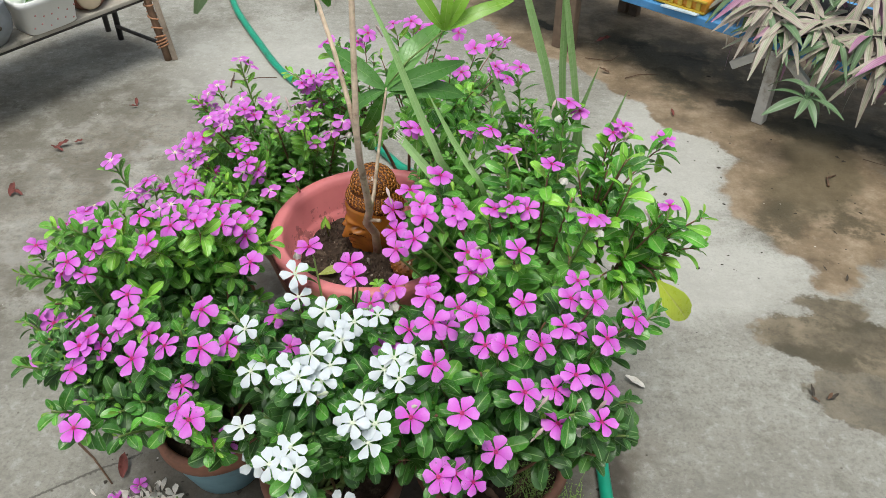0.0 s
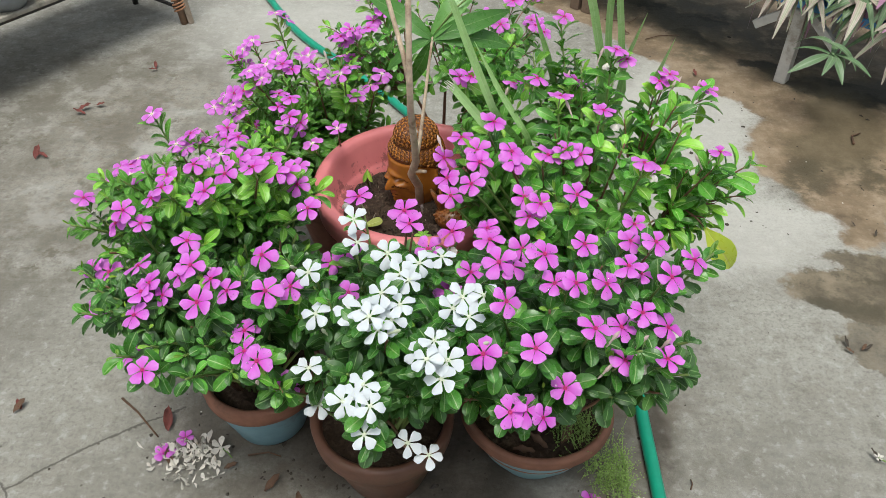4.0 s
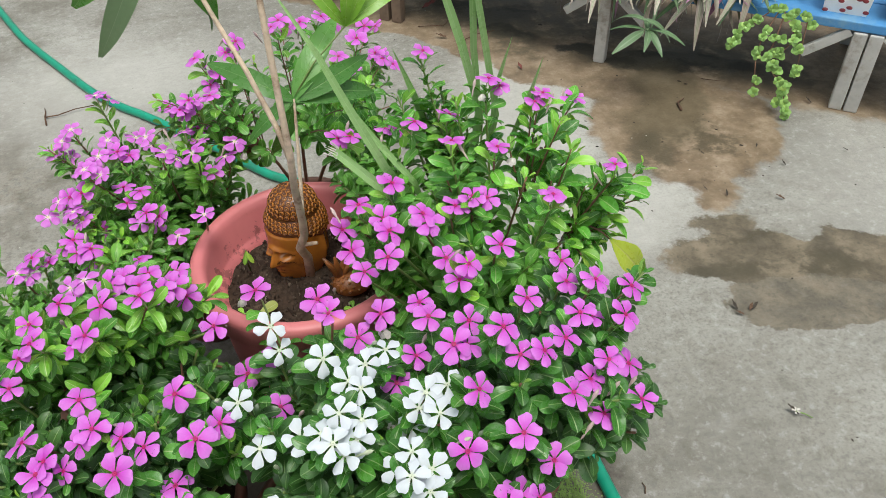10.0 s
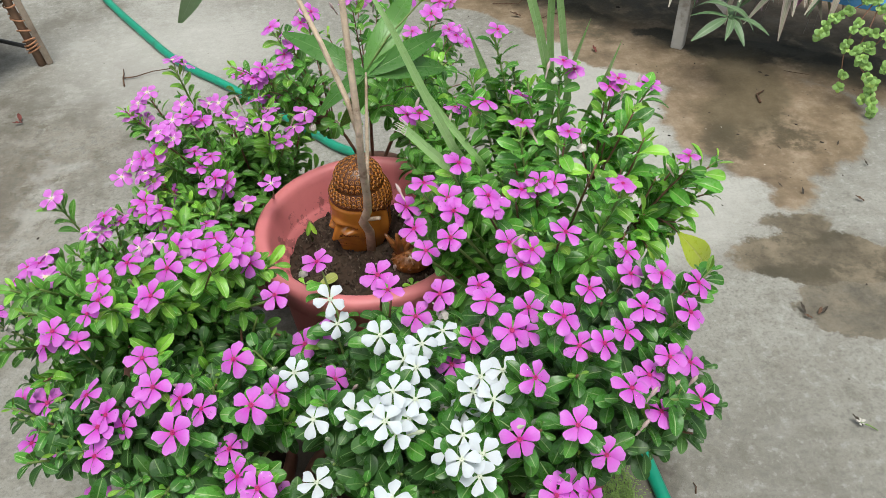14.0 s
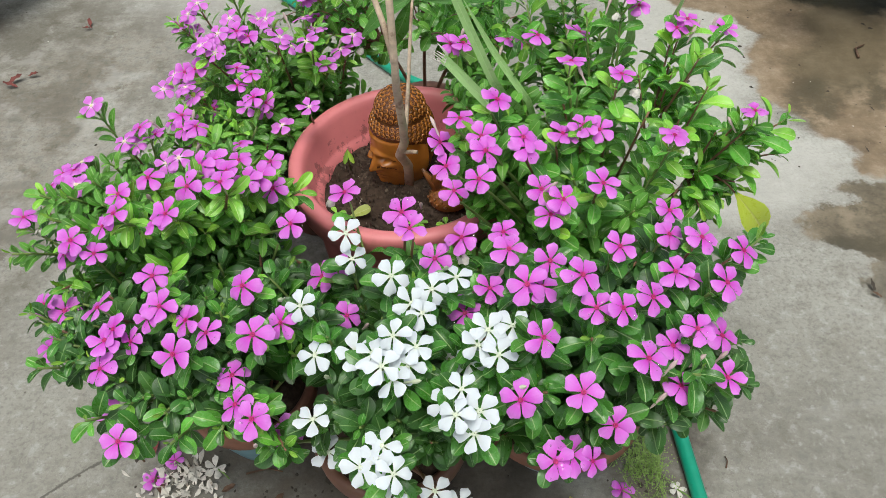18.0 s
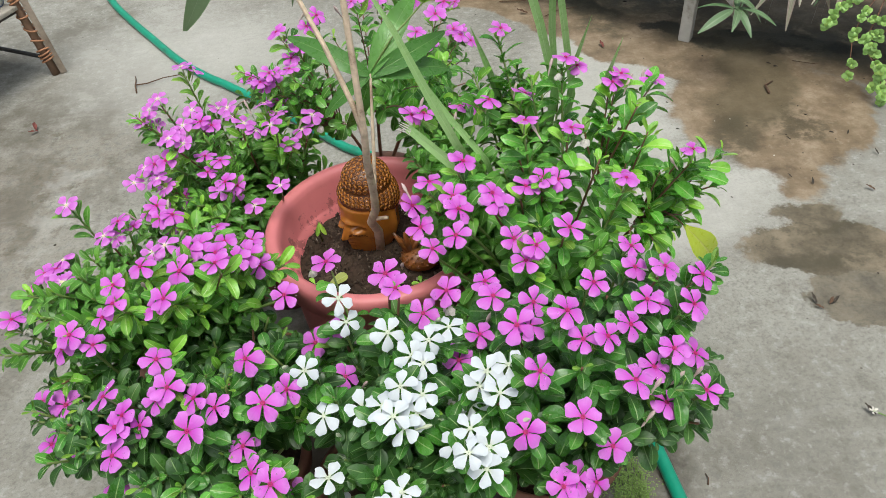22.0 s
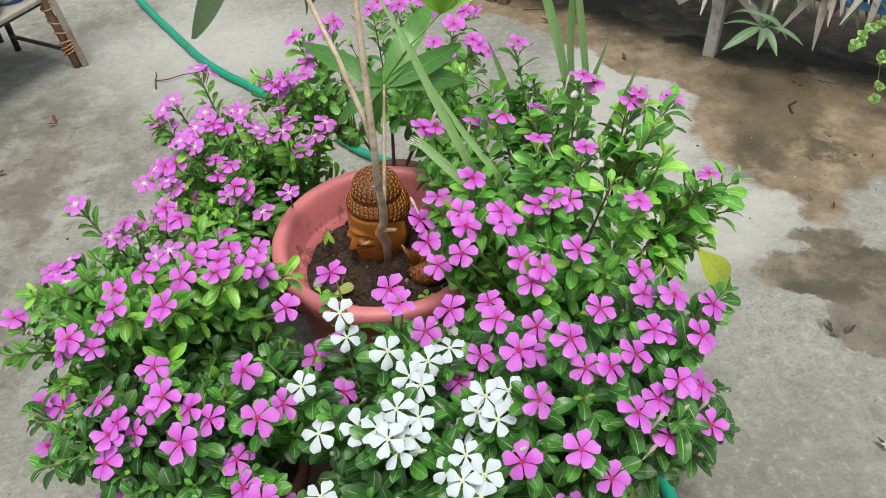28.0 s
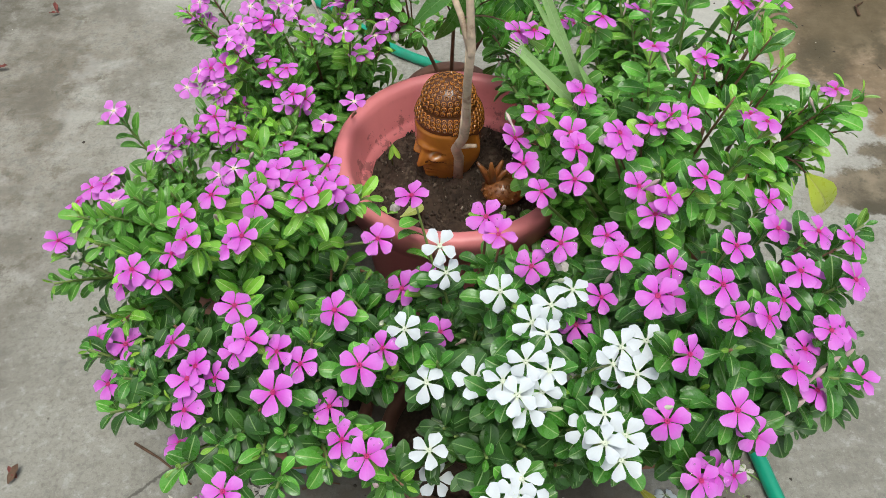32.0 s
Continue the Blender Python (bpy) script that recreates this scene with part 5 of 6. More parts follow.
# ---- boat lilies ----
def lily_material(name, bands, tip):
    """A strap leaf with lengthwise stripes."""
    a = Mat(name)
    sep = a.n("SeparateXYZ")
    a.put(sep.inputs[0], a.n("UVMap").outputs[0])
    off = a.math("ABSOLUTE", a.math("SUBTRACT", sep.outputs[0], 0.5))
    off = a.math("ADD", off, a.math("MULTIPLY", a.math("SUBTRACT", a.noise(40, 3, 0.6, a.pos()), 0.5), 0.08))
    col = a.ramp(off, [(0.02 + 0.11 * i, c) for i, c in enumerate(bands)])
    col = a.mix(a.math("MULTIPLY", a.n("ObjectInfo").outputs["Random"], 0.55), col, tip)
    col = a.mix(a.math("MULTIPLY", a.step(a.noise(60, 4, 0.65, a.pos()), 0.5, 0.7), 0.3), col, tuple(c * 0.55 for c in bands[1]))
    a.bump(off, 0.3, 0.002)
    return a.set(col, 0.42, spec=0.4)


M_LILY = lily_material("striped_lily_leaf", ((0.40, 0.43, 0.30), (0.24, 0.29, 0.17), (0.41, 0.40, 0.30), (0.31, 0.28, 0.21), (0.46, 0.36, 0.33)), (0.36, 0.27, 0.25))
M_LILY_PURPLE = lily_material("purple_lily_leaf", ((0.36, 0.20, 0.28), (0.30, 0.11, 0.24), (0.40, 0.20, 0.31), (0.28, 0.10, 0.22), (0.42, 0.24, 0.33)), (0.40, 0.25, 0.29))
M_LILY_GREEN = lily_material("green_lily_leaf", ((0.20, 0.28, 0.16), (0.105, 0.185, 0.08), (0.13, 0.21, 0.10), (0.10, 0.175, 0.078), (0.17, 0.20, 0.14)), (0.10, 0.19, 0.08))
LILY = {k: [mesh_of(leaf_bm(1.0, 0.25, d, 0.16, 2.2, 0.4, 11, across=FINE, bulge=0.02), "leaf", m) for d in (0.35, 0.75, 1.15)] for k, m in (("s", M_LILY), ("p", M_LILY_PURPLE), ("g", M_LILY_GREEN))}


def boat_lily(at, n, size, kinds, label, seed, toward=None, spread=1.0):
    rng = random.Random(seed)
    t = thing("boat_lily", at, label, "plant", "boat lilies on the bench")
    for k in range(n):
        a = k * 2.4 + rng.uniform(-0.3, 0.3)
        rise = rng.uniform(-0.25, 0.9)
        along = Vector((math.cos(a) * spread, math.sin(a) * spread, rise))
        if toward is not None:
            along += Vector(toward) * rng.uniform(0.3, 1.1)
        up = Vector((0, 0, 1)) + Vector((rng.gauss(0, 0.25), -0.35 + rng.gauss(0, 0.25), 0))
        ob = new("leaf", rng.choice(LILY[rng.choice(kinds)]))
        ob.parent = t
        ob.matrix_basis = local(t, frame_to(Vector(at) + Vector((rng.uniform(-0.01, 0.01), rng.uniform(-0.01, 0.01), rng.uniform(0, 0.03))), along, up, size * rng.uniform(0.7, 1.15)))
    return t


lily_at = [(*(e0 + ed * al + en * dp).xy, z) for al, dp, z in ((1.2, 0.08, 0.26), (1.12, 0.03, 0.25), (1.0, 0.04, 0.24), (0.88, 0.05, 0.25), (0.76, 0.05, 0.24), (1.06, 0.14, 0.31), (0.93, 0.14, 0.32), (0.80, 0.14, 0.31), (0.68, 0.12, 0.29), (0.94, 0.02, 0.22), (0.82, 0.02, 0.22), (1.08, 0.02, 0.22))]
for i, at in enumerate(lily_at):
    boat_lily((at[0], at[1], at[2] + 0.014), 32, 0.104, "sssssssspgg", "boat lily with silvery striped leaves and purple undersides", 60 + i, (-0.35, -0.45, -0.25))
LILY["w"] = [mesh_of(leaf_bm(1.0, 0.33, d, 0.2, 2.0, 0.5, 9, across=FINE, bulge=0.02), "leaf", M_LILY_GREEN) for d in (0.2, 0.45)]
boat_lily((0.825, 1.70, 0.172), 9, 0.105, "w", "small green boat lily hanging by the white bench leg", 80, (0, -0.35, -0.75))
tc = e0 + ed * 0.9 + en * 0.13
trough = thing("plant_trough", (tc.x, tc.y, 0.219), "dark plastic trough full of boat lilies", "planter")
b = bmesh.new()
box(b, (0.52, 0.14, 0.06), pose(tc.x, tc.y, 0.249, 0, 0, math.degrees(math.atan2(ed.y, ed.x))), 0.008)
part("body", b, M_DARK_STEEL, trough)

# ---- trailing jade plant ----
jade = thing("trailing_jade_plant", (1.19, 1.62, 0.20), "trailing succulent with round bright green leaves", "plant")
M_JADE = leaf_material("jade_leaf", (0.27, 0.47, 0.12), (0.36, 0.54, 0.18), (0.20, 0.38, 0.08), ribw=0.02)
JADE = mesh_of(leaf_bm(1.0, 0.92, 0.25, -0.1, outline=((0, 0.2), (0.12, 0.55), (0.32, 0.92), (0.52, 1.0), (0.72, 0.92), (0.9, 0.6), (1.0, 0.22)), across=FINE, bulge=0.06), "leaf", M_JADE)
jr = random.Random(5)
STRANDS = (((1.126, 1.579, 0.215), (1.132, 1.574, 0.184), (1.137, 1.570, 0.160), (1.118, 1.586, 0.123), (1.129, 1.577, 0.087), (1.139, 1.568, 0.055), (1.139, 1.569, 0.03)),
           ((1.111, 1.592, 0.213), (1.108, 1.594, 0.159), (1.102, 1.599, 0.122), (1.113, 1.59, 0.095), (1.135, 1.56, 0.07), (1.145, 1.55, 0.04), (1.150, 1.545, 0.016)),
           ((1.09, 1.61, 0.213), (1.061, 1.634, 0.180), (1.053, 1.641, 0.169), (1.040, 1.652, 0.146), (1.035, 1.656, 0.128)),
           ((1.10, 1.60, 0.213), (1.086, 1.613, 0.158), (1.083, 1.616, 0.121), (1.093, 1.607, 0.065), (1.095, 1.605, 0.034)),
           ((1.14, 1.57, 0.213), (1.150, 1.559, 0.202), (1.152, 1.555, 0.15), (1.156, 1.553, 0.095)))
for strand in STRANDS:
    strand = [(x - 0.045 * (1 - z / 0.215), y - 0.052 * (1 - z / 0.215), z + 0.014 * z / 0.215) for x, y, z in strand]
    b = bmesh.new()
    tube(b, strand, 0.0016, 0.001, 5)
    part("stem", b, M_STEM_RED, jade)
    for i, p in enumerate(strand):
        for rep in range(2 if i else 1):
            q = Vector(p) + Vector((jr.gauss(0, 0.006), jr.gauss(0, 0.004) - 0.004, jr.gauss(0, 0.006) + 0.012 * rep))
            q.z = max(0.012, q.z)
            n = jr.choice((4, 5, 6))
            t0 = jr.uniform(0, 6.28)
            for s in range(n):
                a = t0 + s * math.tau / n
                out = Vector((math.cos(a) * 0.77, -math.cos(a) * 0.64, math.sin(a))) + Vector((-0.25, -0.35, 0.15))
                ob = new("leaf", JADE)
                ob.parent = jade
                ob.matrix_basis = local(jade, frame_to(q, out, (jr.gauss(-0.5, 0.25), -0.75, 0.6), jr.uniform(0.010, 0.0155)))

# ---- things on the bench ----
BR = math.degrees(math.atan2(ed.y, ed.x))


def on_bench(along, depth, z=0.219):
    c = e0 + ed * along + en * depth
    return Vector((c.x, c.y, z))


crate = thing("yellow_crate", on_bench(1.42, 0.10), "orange-yellow plastic crate on the blue bench", "crate")
b = bmesh.new()
c = on_bench(1.42, 0.10)
box(b, (0.30, 0.17, 0.035), pose(c.x, c.y, c.z + 0.0175, 0, 0, BR), 0.005)
part("base", b, plain("orange_plastic", (0.62, 0.27, 0.025), 0.4, 0.15, 30, 0.1), crate)
for k in range(11):
    q = on_bench(1.29 + 0.026 * k, 0.011, c.z + 0.02)
    b = bmesh.new()
    box(b, (0.013, 0.006, 0.022), pose(q.x, q.y, q.z, 0, 0, BR), 0.002)
    part("rib", b, M_YELLOW, crate, smooth=False)
for dz in (0.006, 0.034):
    q = on_bench(1.42, 0.010, c.z + dz)
    b = bmesh.new()
    box(b, (0.302, 0.009, 0.006), pose(q.x, q.y, q.z, 0, 0, BR), 0.002)
    part("rail", b, M_YELLOW, crate, smooth=False)

q = on_bench(1.33, -0.004, 0.223)
b = bmesh.new()
box(b, (0.10, 0.03, 0.005), pose(q.x, q.y, q.z, 14, 0, BR + 4), 0.001)
tagged(new("foam_strip", mesh_of(b, "foam_strip", plain("pale_foam", (0.55, 0.66, 0.72), 0.7), False)), "pale blue foam strip lying on the bench edge", "strip")


def square_pot(at, w, h, mat, label, turn):
    t = thing("square_pot", at, label, "pot")
    b = bmesh.new()
    for i, (r0, r1, z0, z1) in enumerate(((0.42, 0.48, 0.0, h * 0.82), (0.5, 0.5, h * 0.82, h))):
        vs = []
        for r, z in ((r0, z0), (r1, z1)):
            vs.append([b.verts.new((sx * w * r, sy * w * r, z)) for sx, sy in ((-1, -1), (1, -1), (1, 1), (-1, 1))])
        for k in range(4):
            b.faces.new((vs[0][k], vs[0][(k + 1) % 4], vs[1][(k + 1) % 4], vs[1][k]))
        if i == 0:
            b.faces.new(vs[0][::-1])
        else:
            inner = [b.verts.new((v.co.x * 0.9, v.co.y * 0.9, v.co.z)) for v in vs[1]]
            low = [b.verts.new((v.co.x * 0.85, v.co.y * 0.85, v.co.z - 0.02)) for v in vs[1]]
            for k in range(4):
                b.faces.new((vs[1][k], vs[1][(k + 1) % 4], inner[(k + 1) % 4], inner[k]))
                b.faces.new((inner[k], inner[(k + 1) % 4], low[(k + 1) % 4], low[k]))
            b.faces.new(low)
    bmesh.ops.transform(b, matrix=pose(*at, 0, 0, turn), verts=b.verts)
    part("body", b, mat, t, smooth=False)
    return t


p1 = on_bench(0.52, 0.075)
sp = square_pot(p1, 0.11, 0.10, M_PLANTER, "white square pot printed with dark red ladybirds", BR)
for k in range(9):
    q = on_bench(0.478 + 0.028 * (k % 4) + 0.009 * math.sin(k * 2.1), 0.0185 - 0.0022 * (k // 4), 0.219 + 0.014 + 0.024 * (k // 4) + 0.006 * math.sin(k * 1.7))
    b = bmesh.new()
    bmesh.ops.create_uvsphere(b, u_segments=10, v_segments=7, radius=0.0055)
    bmesh.ops.scale(b, vec=(1.25, 0.3, 0.8), verts=b.verts)
    part("print", b, plain("ladybird_print", (0.24, 0.03, 0.035), 0.5, 0.6, 400), sp, "printed dark red ladybird", m=pose(q.x, q.y, q.z, 0, 25 * math.sin(k * 3.1), BR))
square_pot(on_bench(0.38, 0.075), 0.12, 0.09, plain("dark_green_plastic", (0.025, 0.07, 0.04), 0.5), "dark green square plastic pot on the bench", BR)

# ---- left stand with planters ----
f0, f1 = Vector((-1.66, 0.86, 0)), Vector((-0.825, 2.13, 0))
fd = (f1 - f0).normalized()
fn = Vector((-fd.y, fd.x, 0))
FR = math.degrees(math.atan2(fd.y, fd.x))
FL = (f1 - f0).length
stand = thing("plant_stand", (-0.95, 2.0, 0), "low stand with a weathered board on steel and bamboo legs", "stand")


def at_stand(along, depth, z=0.2):
    c = f1 - fd * along + fn * depth
    return Vector((c.x, c.y, z))


for k in range(3):
    c = at_stand(FL / 2, 0.056 + 0.115 * k, 0.194)
    b = bmesh.new()
    box(b, (FL, 0.112, 0.012), pose(*c, 0, 0, FR), 0.003)
    part("board", b, M_SLAB, stand, smooth=False)
c = at_stand(FL / 2, 0.02, 0.182)
b = bmesh.new()
box(b, (FL, 0.016, 0.010), pose(*c, 0, 0, FR), 0.002)
part("rail", b, M_DARK_STEEL, stand, smooth=False)
for x, y in ((-0.993, 2.268), (-1.054, 2.324)):
    b = bmesh.new()
    tube(b, [(x, y, 0.0), (x, y, 0.1), (x, y, 0.188)], 0.0085, 0.0085, 10)
    part("leg", b, M_DARK_STEEL, stand, "dark steel leg")
b = bmesh.new()
tube(b, [(-0.995, 2.262, 0.045), (-0.82, 2.152, 0.045)], 0.0055, 0.0055, 8)
part("crossbar", b, M_DARK_STEEL, stand)
b = bmesh.new()
tube(b, [(-0.808, 2.143, 0.0), (-0.816, 2.142, 0.07), (-0.824, 2.141, 0.14), (-0.836, 2.14, 0.25), (-0.85, 2.14, 0.4)], 0.0105, 0.010, 12)
leg = part("bamboo_leg", b, plain("dark_bamboo", (0.20, 0.12, 0.075), 0.7, 0.4, 50, 0.4), stand, "dark bamboo leg")
b = bmesh.new()
box(b, (0.016, 0.008, 0.40), pose(-0.806, 2.136, 0.2, 0, -5.5, 20), 0.002)
part("leg_splint", b, M_BAMBOO, stand, "pale grey wooden splint")
for z0, turns in ((0.040, 3), (0.066, 1.2), (0.092, 1.3), (0.125, 1.5), (0.165, 1.5), (0.20, 2)):
    b = bmesh.new()
    pts = []
    for k in range(int(turns * 12) + 1):
        a = k * math.tau / 12
        z = z0 + 0.009 * k / 12
        cx = -0.806 - 0.10 * z
        pts.append((cx + 0.0178 * math.cos(a), 2.141 + 0.0130 * math.sin(a), z + 0.006 * math.sin(a + z0 * 40)))
    tube(b, pts, 0.0023, 0.0023, 6)
    part("cord", b, M_ROPE, leg, "orange cord wrapping")

# planter with small printed flowers
pc = at_stand(0.272, 0.038)
pl = thing("window_box", pc, "white plastic window box with tiny red prints", "planter")
b = bmesh.new()
rings = []
for sx, sy, z in ((0.062, 0.042, 0.0), (0.066, 0.046, 0.004), (0.073, 0.052, 0.07), (0.079, 0.057, 0.072), (0.080, 0.058, 0.086), (0.076, 0.054, 0.088), (0.069, 0.047, 0.078)):
    ring = []
    for k in range(28):
        a = k * math.tau / 28
        ca, sa = math.cos(a), math.sin(a)
        ring.append(b.verts.new((sx * abs(ca) ** 0.35 * (1 if ca > 0 else -1), sy * abs(sa) ** 0.35 * (1 if sa > 0 else -1), z)))
    rings.append(ring)
for u, v in zip(rings, rings[1:]):
    for k in range(28):
        b.faces.new((u[k], u[(k + 1) % 28], v[(k + 1) % 28], v[k]))
b.faces.new(rings[0][::-1])
b.faces.new(rings[-1])
bmesh.ops.transform(b, matrix=pose(*pc, 0, 0, FR), verts=b.verts)
part("body", b, M_PLANTER, pl)
for k in range(12):
    q = pose(*pc, 0, 0, FR) @ Vector((-0.055 + 0.021 * (k % 6) + 0.009 * (k // 6), -0.0478 - 0.002 * (k // 6), 0.020 + 0.024 * (k // 6) + 0.006 * math.sin(k * 2.3)))
    b = bmesh.new()
    bmesh.ops.create_uvsphere(b, u_segments=7, v_segments=5, radius=0.0026)
    bmesh.ops.scale(b, vec=(1, 0.3, 0.9), verts=b.verts)
    part("print", b, plain("faded_red_print", (0.60, 0.30, 0.28), 0.5), pl, "tiny printed red flower", m=Matrix.Translation(q) @ pose(0, 0, 0, 0, 0, FR))
herb = thing("herb_plant", pc + Vector((0, 0, 0.09)), "small leafy green herb in the window box", "plant")
hr = random.Random(9)
for k in range(60):
    a = hr.uniform(0, 6.28)
    q = pose(*pc, 0, 0, FR) @ Vector((hr.uniform(-0.065, 0.065), hr.uniform(-0.04, 0.04), 0.075 + hr.uniform(0, 0.05)))
    ob = new("leaf", hr.choice(LEAVES_LIGHT + LEAVES))
    ob.parent = herb
    ob.matrix_basis = local(herb, frame_to(q, (math.cos(a), math.sin(a), 0.5), (0, -0.2, 1), hr.uniform(0.022, 0.038)))

rp = at_stand(0.135, 0.06)
rt = thing("clay_bowl_pot", rp, "round brown clay pot with a pale disc face", "pot")
b = bmesh.new()
lathe(b, [(0.001, 0.0), (0.035, 0.0), (0.05, 0.02), (0.053, 0.045), (0.046, 0.065), (0.04, 0.066), (0.036, 0.05)], rp, 32, 0.01)
part("body", b, M_TERRA, rt)
b = bmesh.new()
lathe(b, [(0.001, 0.006), (0.026, 0.004), (0.031, 0.0), (0.030, -0.004)], (0, 0, 0), 28)
part("disc", b, plain("pale_disc", (0.52, 0.42, 0.30), 0.7, 0.2, 40), rt, "pale round disc", m=Matrix.Translation(rp + Vector((0.028, -0.042, 0.038))) @ pose(0, 0, 0, 78, 0, FR - 20))
bp = at_stand(0.03, 0.075)
bt = thing("painted_pot", bp, "white pot painted with blue brush marks", "pot")
b = bmesh.new()
lathe(b, [(0.001, 0.0), (0.045, 0.0), (0.06, 0.05), (0.068, 0.10), (0.07, 0.115), (0.064, 0.115), (0.058, 0.09)], bp, 36)
pm = Mat("blue_marks")
part("body", b, pm.set(pm.mix(pm.step(pm.noise(22, 2, 0.4, pm.pos()), 0.5, 0.56), (0.72, 0.76, 0.78), (0.05, 0.16, 0.45)), 0.35), bt)
gp = at_stand(0.418, 0.048)
gt = thing("grey_pot", gp, "grey round pot with a leafy plant on the stand", "pot")
b = bmesh.new()
lathe(b, [(0.001, 0.0), (0.04, 0.0), (0.062, 0.03), (0.066, 0.06), (0.06, 0.09), (0.064, 0.1), (0.058, 0.1), (0.052, 0.085)], gp, 36, 0.004)
part("body", b, plain("grey_cement", (0.22, 0.235, 0.25), 0.7, 0.3, 40, 0.3), gt)
for turn in (-42, -12):
    q = gp + Vector((0.0635 * math.sin(radians(-turn + 20)), -0.0635 * math.cos(radians(-turn + 20)), 0.052))
    b = bmesh.new()
    bmesh.ops.create_uvsphere(b, u_segments=10, v_segments=7, radius=0.006)
    part("print", b, M_CRUMB, gt, "dark painted dot", m=Matrix.Translation(q))

# ---- litter on the ground ----
LITTER = {"dark": M_CRUMB, "brown": M_DRY, "red": M_DRY_RED, "pale": M_DRY_PETAL}


def litter_leaf(x, y, size, kind, turn, label, curl=0.35, name="fallen_leaf", z=0.004):
    ob = new(name, mesh_of(leaf_bm(size * 0.72, size * 0.46, -curl, 0.55 if kind != "pale" else 0.3, 2.2, 0.55, 9, 0.09 if kind != "pale" else 0.03, across=FINE, bulge=0.04), name, LITTER[kind]))
    ob.matrix_basis = pose(x, y, z, 0, 6, turn)
    return tagged(ob, label, "leaf", "litter on the concrete")


for x, y, s, k, t, lb in (
    (-0.806, 1.874, 0.032, "red", 20, "curled dark red fallen leaf"), (-0.80, 1.868, 0.028, "red", 120, "small dark red fallen leaf"),
    (-0.93, 1.66, 0.045, "red", -60, "shrivelled reddish brown fallen leaf"), (-0.905, 1.645, 0.04, "red", 80, "shrivelled dark red fallen leaf"), (-0.895, 1.685, 0.035, "red", -95, "curled red-brown fallen leaf"),
    (-0.945, 1.455, 0.05, "red", 10, "crumpled dark red fallen leaf"), (-0.92, 1.462, 0.035, "red", 70, "crumpled red fallen leaf"),
    (-0.685, 0.775, 0.035, "brown", -25, "dark brown curled fallen leaf"), (-0.675, 0.782, 0.026, "red", 40, "dark curled fallen leaf"), (-0.725, 0.645, 0.06, "brown", -60, "large crumpled brown fallen leaf"), (-0.70, 0.665, 0.05, "brown", 20, "torn brown fallen leaf"),
    (-0.432, 0.752, 0.05, "red", 15, "flat brown fallen leaf"), (-0.33, 0.69, 0.028, "brown", -70, "small tan fallen leaf"), (-0.262, 0.655, 0.04, "brown", -35, "curled tan fallen leaf"), (-0.205, 0.628, 0.034, "brown", 20, "brown fallen leaf on concrete"),
    (-0.408, 0.69, 0.035, "brown", 30, "brown fallen leaf under petals"), (0.68, 0.958, 0.02, "brown", 60, "tiny dark fallen leaf"), (0.695, 0.965, 0.02, "brown", -40, "tiny dark curled leaf"), (0.937, 1.226, 0.025, "brown", 50, "small dark fallen leaf"),
    (0.44, 2.33, 0.06, "red", -80, "dry reddish fallen leaf"), (0.60, 1.90, 0.03, "red", 10, "small rust red fallen leaf"), (0.46, 2.13, 0.04, "brown", 70, "curled brown fallen leaf"),
):
    litter_leaf(x, y, s, k, t, lb)
litter_leaf(0.391, 0.975, 0.05, "pale", 60, "pale cream fallen leaf beside the hose", 0.2)
for x, y, s, t in ((1.008, 1.33, 0.022, 20), (1.173, 1.34, 0.024, 80), (1.214, 1.536, 0.03, 30), (0.985, 1.41, 0.016, -30), (0.86, 1.42, 0.02, 60), (0.83, 1.27, 0.022, -10), (0.80, 1.30, 0.018, 40), (0.675, 0.972, 0.03, 15), (0.70, 0.966, 0.026, -60), (0.645, 0.744, 0.034, 40)):
    litter_leaf(x, y, s * 0.75, "dark", t, "torn scrap of dark rotten leaf on concrete", 0.6, "leaf_scrap")
yl = new("fallen_leaf", mesh_of(leaf_bm(0.06, 0.022, -0.1, 0.3, 2.2, 0.6, 8), "fallen_leaf", leaf_material("yellowing_leaf", (0.42, 0.40, 0.06), (0.5, 0.48, 0.15), (0.3, 0.3, 0.03))))
yl.matrix_basis = pose(0.135, 0.655, 0.006, 0, 8, -150)
tagged(yl, "yellow-green fallen leaf near the clay pot", "leaf", "litter on the concrete")

lr = random.Random(3)


def fallen_flower(x, y, kind, label, size=0.9, z=0.008):
    f = thing("fallen_flower", (x, y, z), label, "flower", "litter on the concrete")
    t = lr.uniform(0, 72)
    for k in range(5):
        o = new("petal", mesh_of(petal_bm(0.017, 0.011, -0.15, 1.0), "petal", M_DRY_PETAL) if kind == "dry" else PETALS[kind][1])
        o.parent = f
        o.matrix_basis = pose(0, 0, 0, lr.uniform(-25, 25), lr.uniform(-20, 20), t + 72 * k + lr.uniform(-15, 15)) @ Matrix.Scale(size, 4)
    b = bmesh.new()
    tube(b, [(x, y, z), (x + 0.012, y - 0.008, z - 0.002), (x + 0.02, y - 0.016, z - 0.004)], 0.0011, 0.0008, 5)
    part("tube", b, M_CALYX, f)
    return f


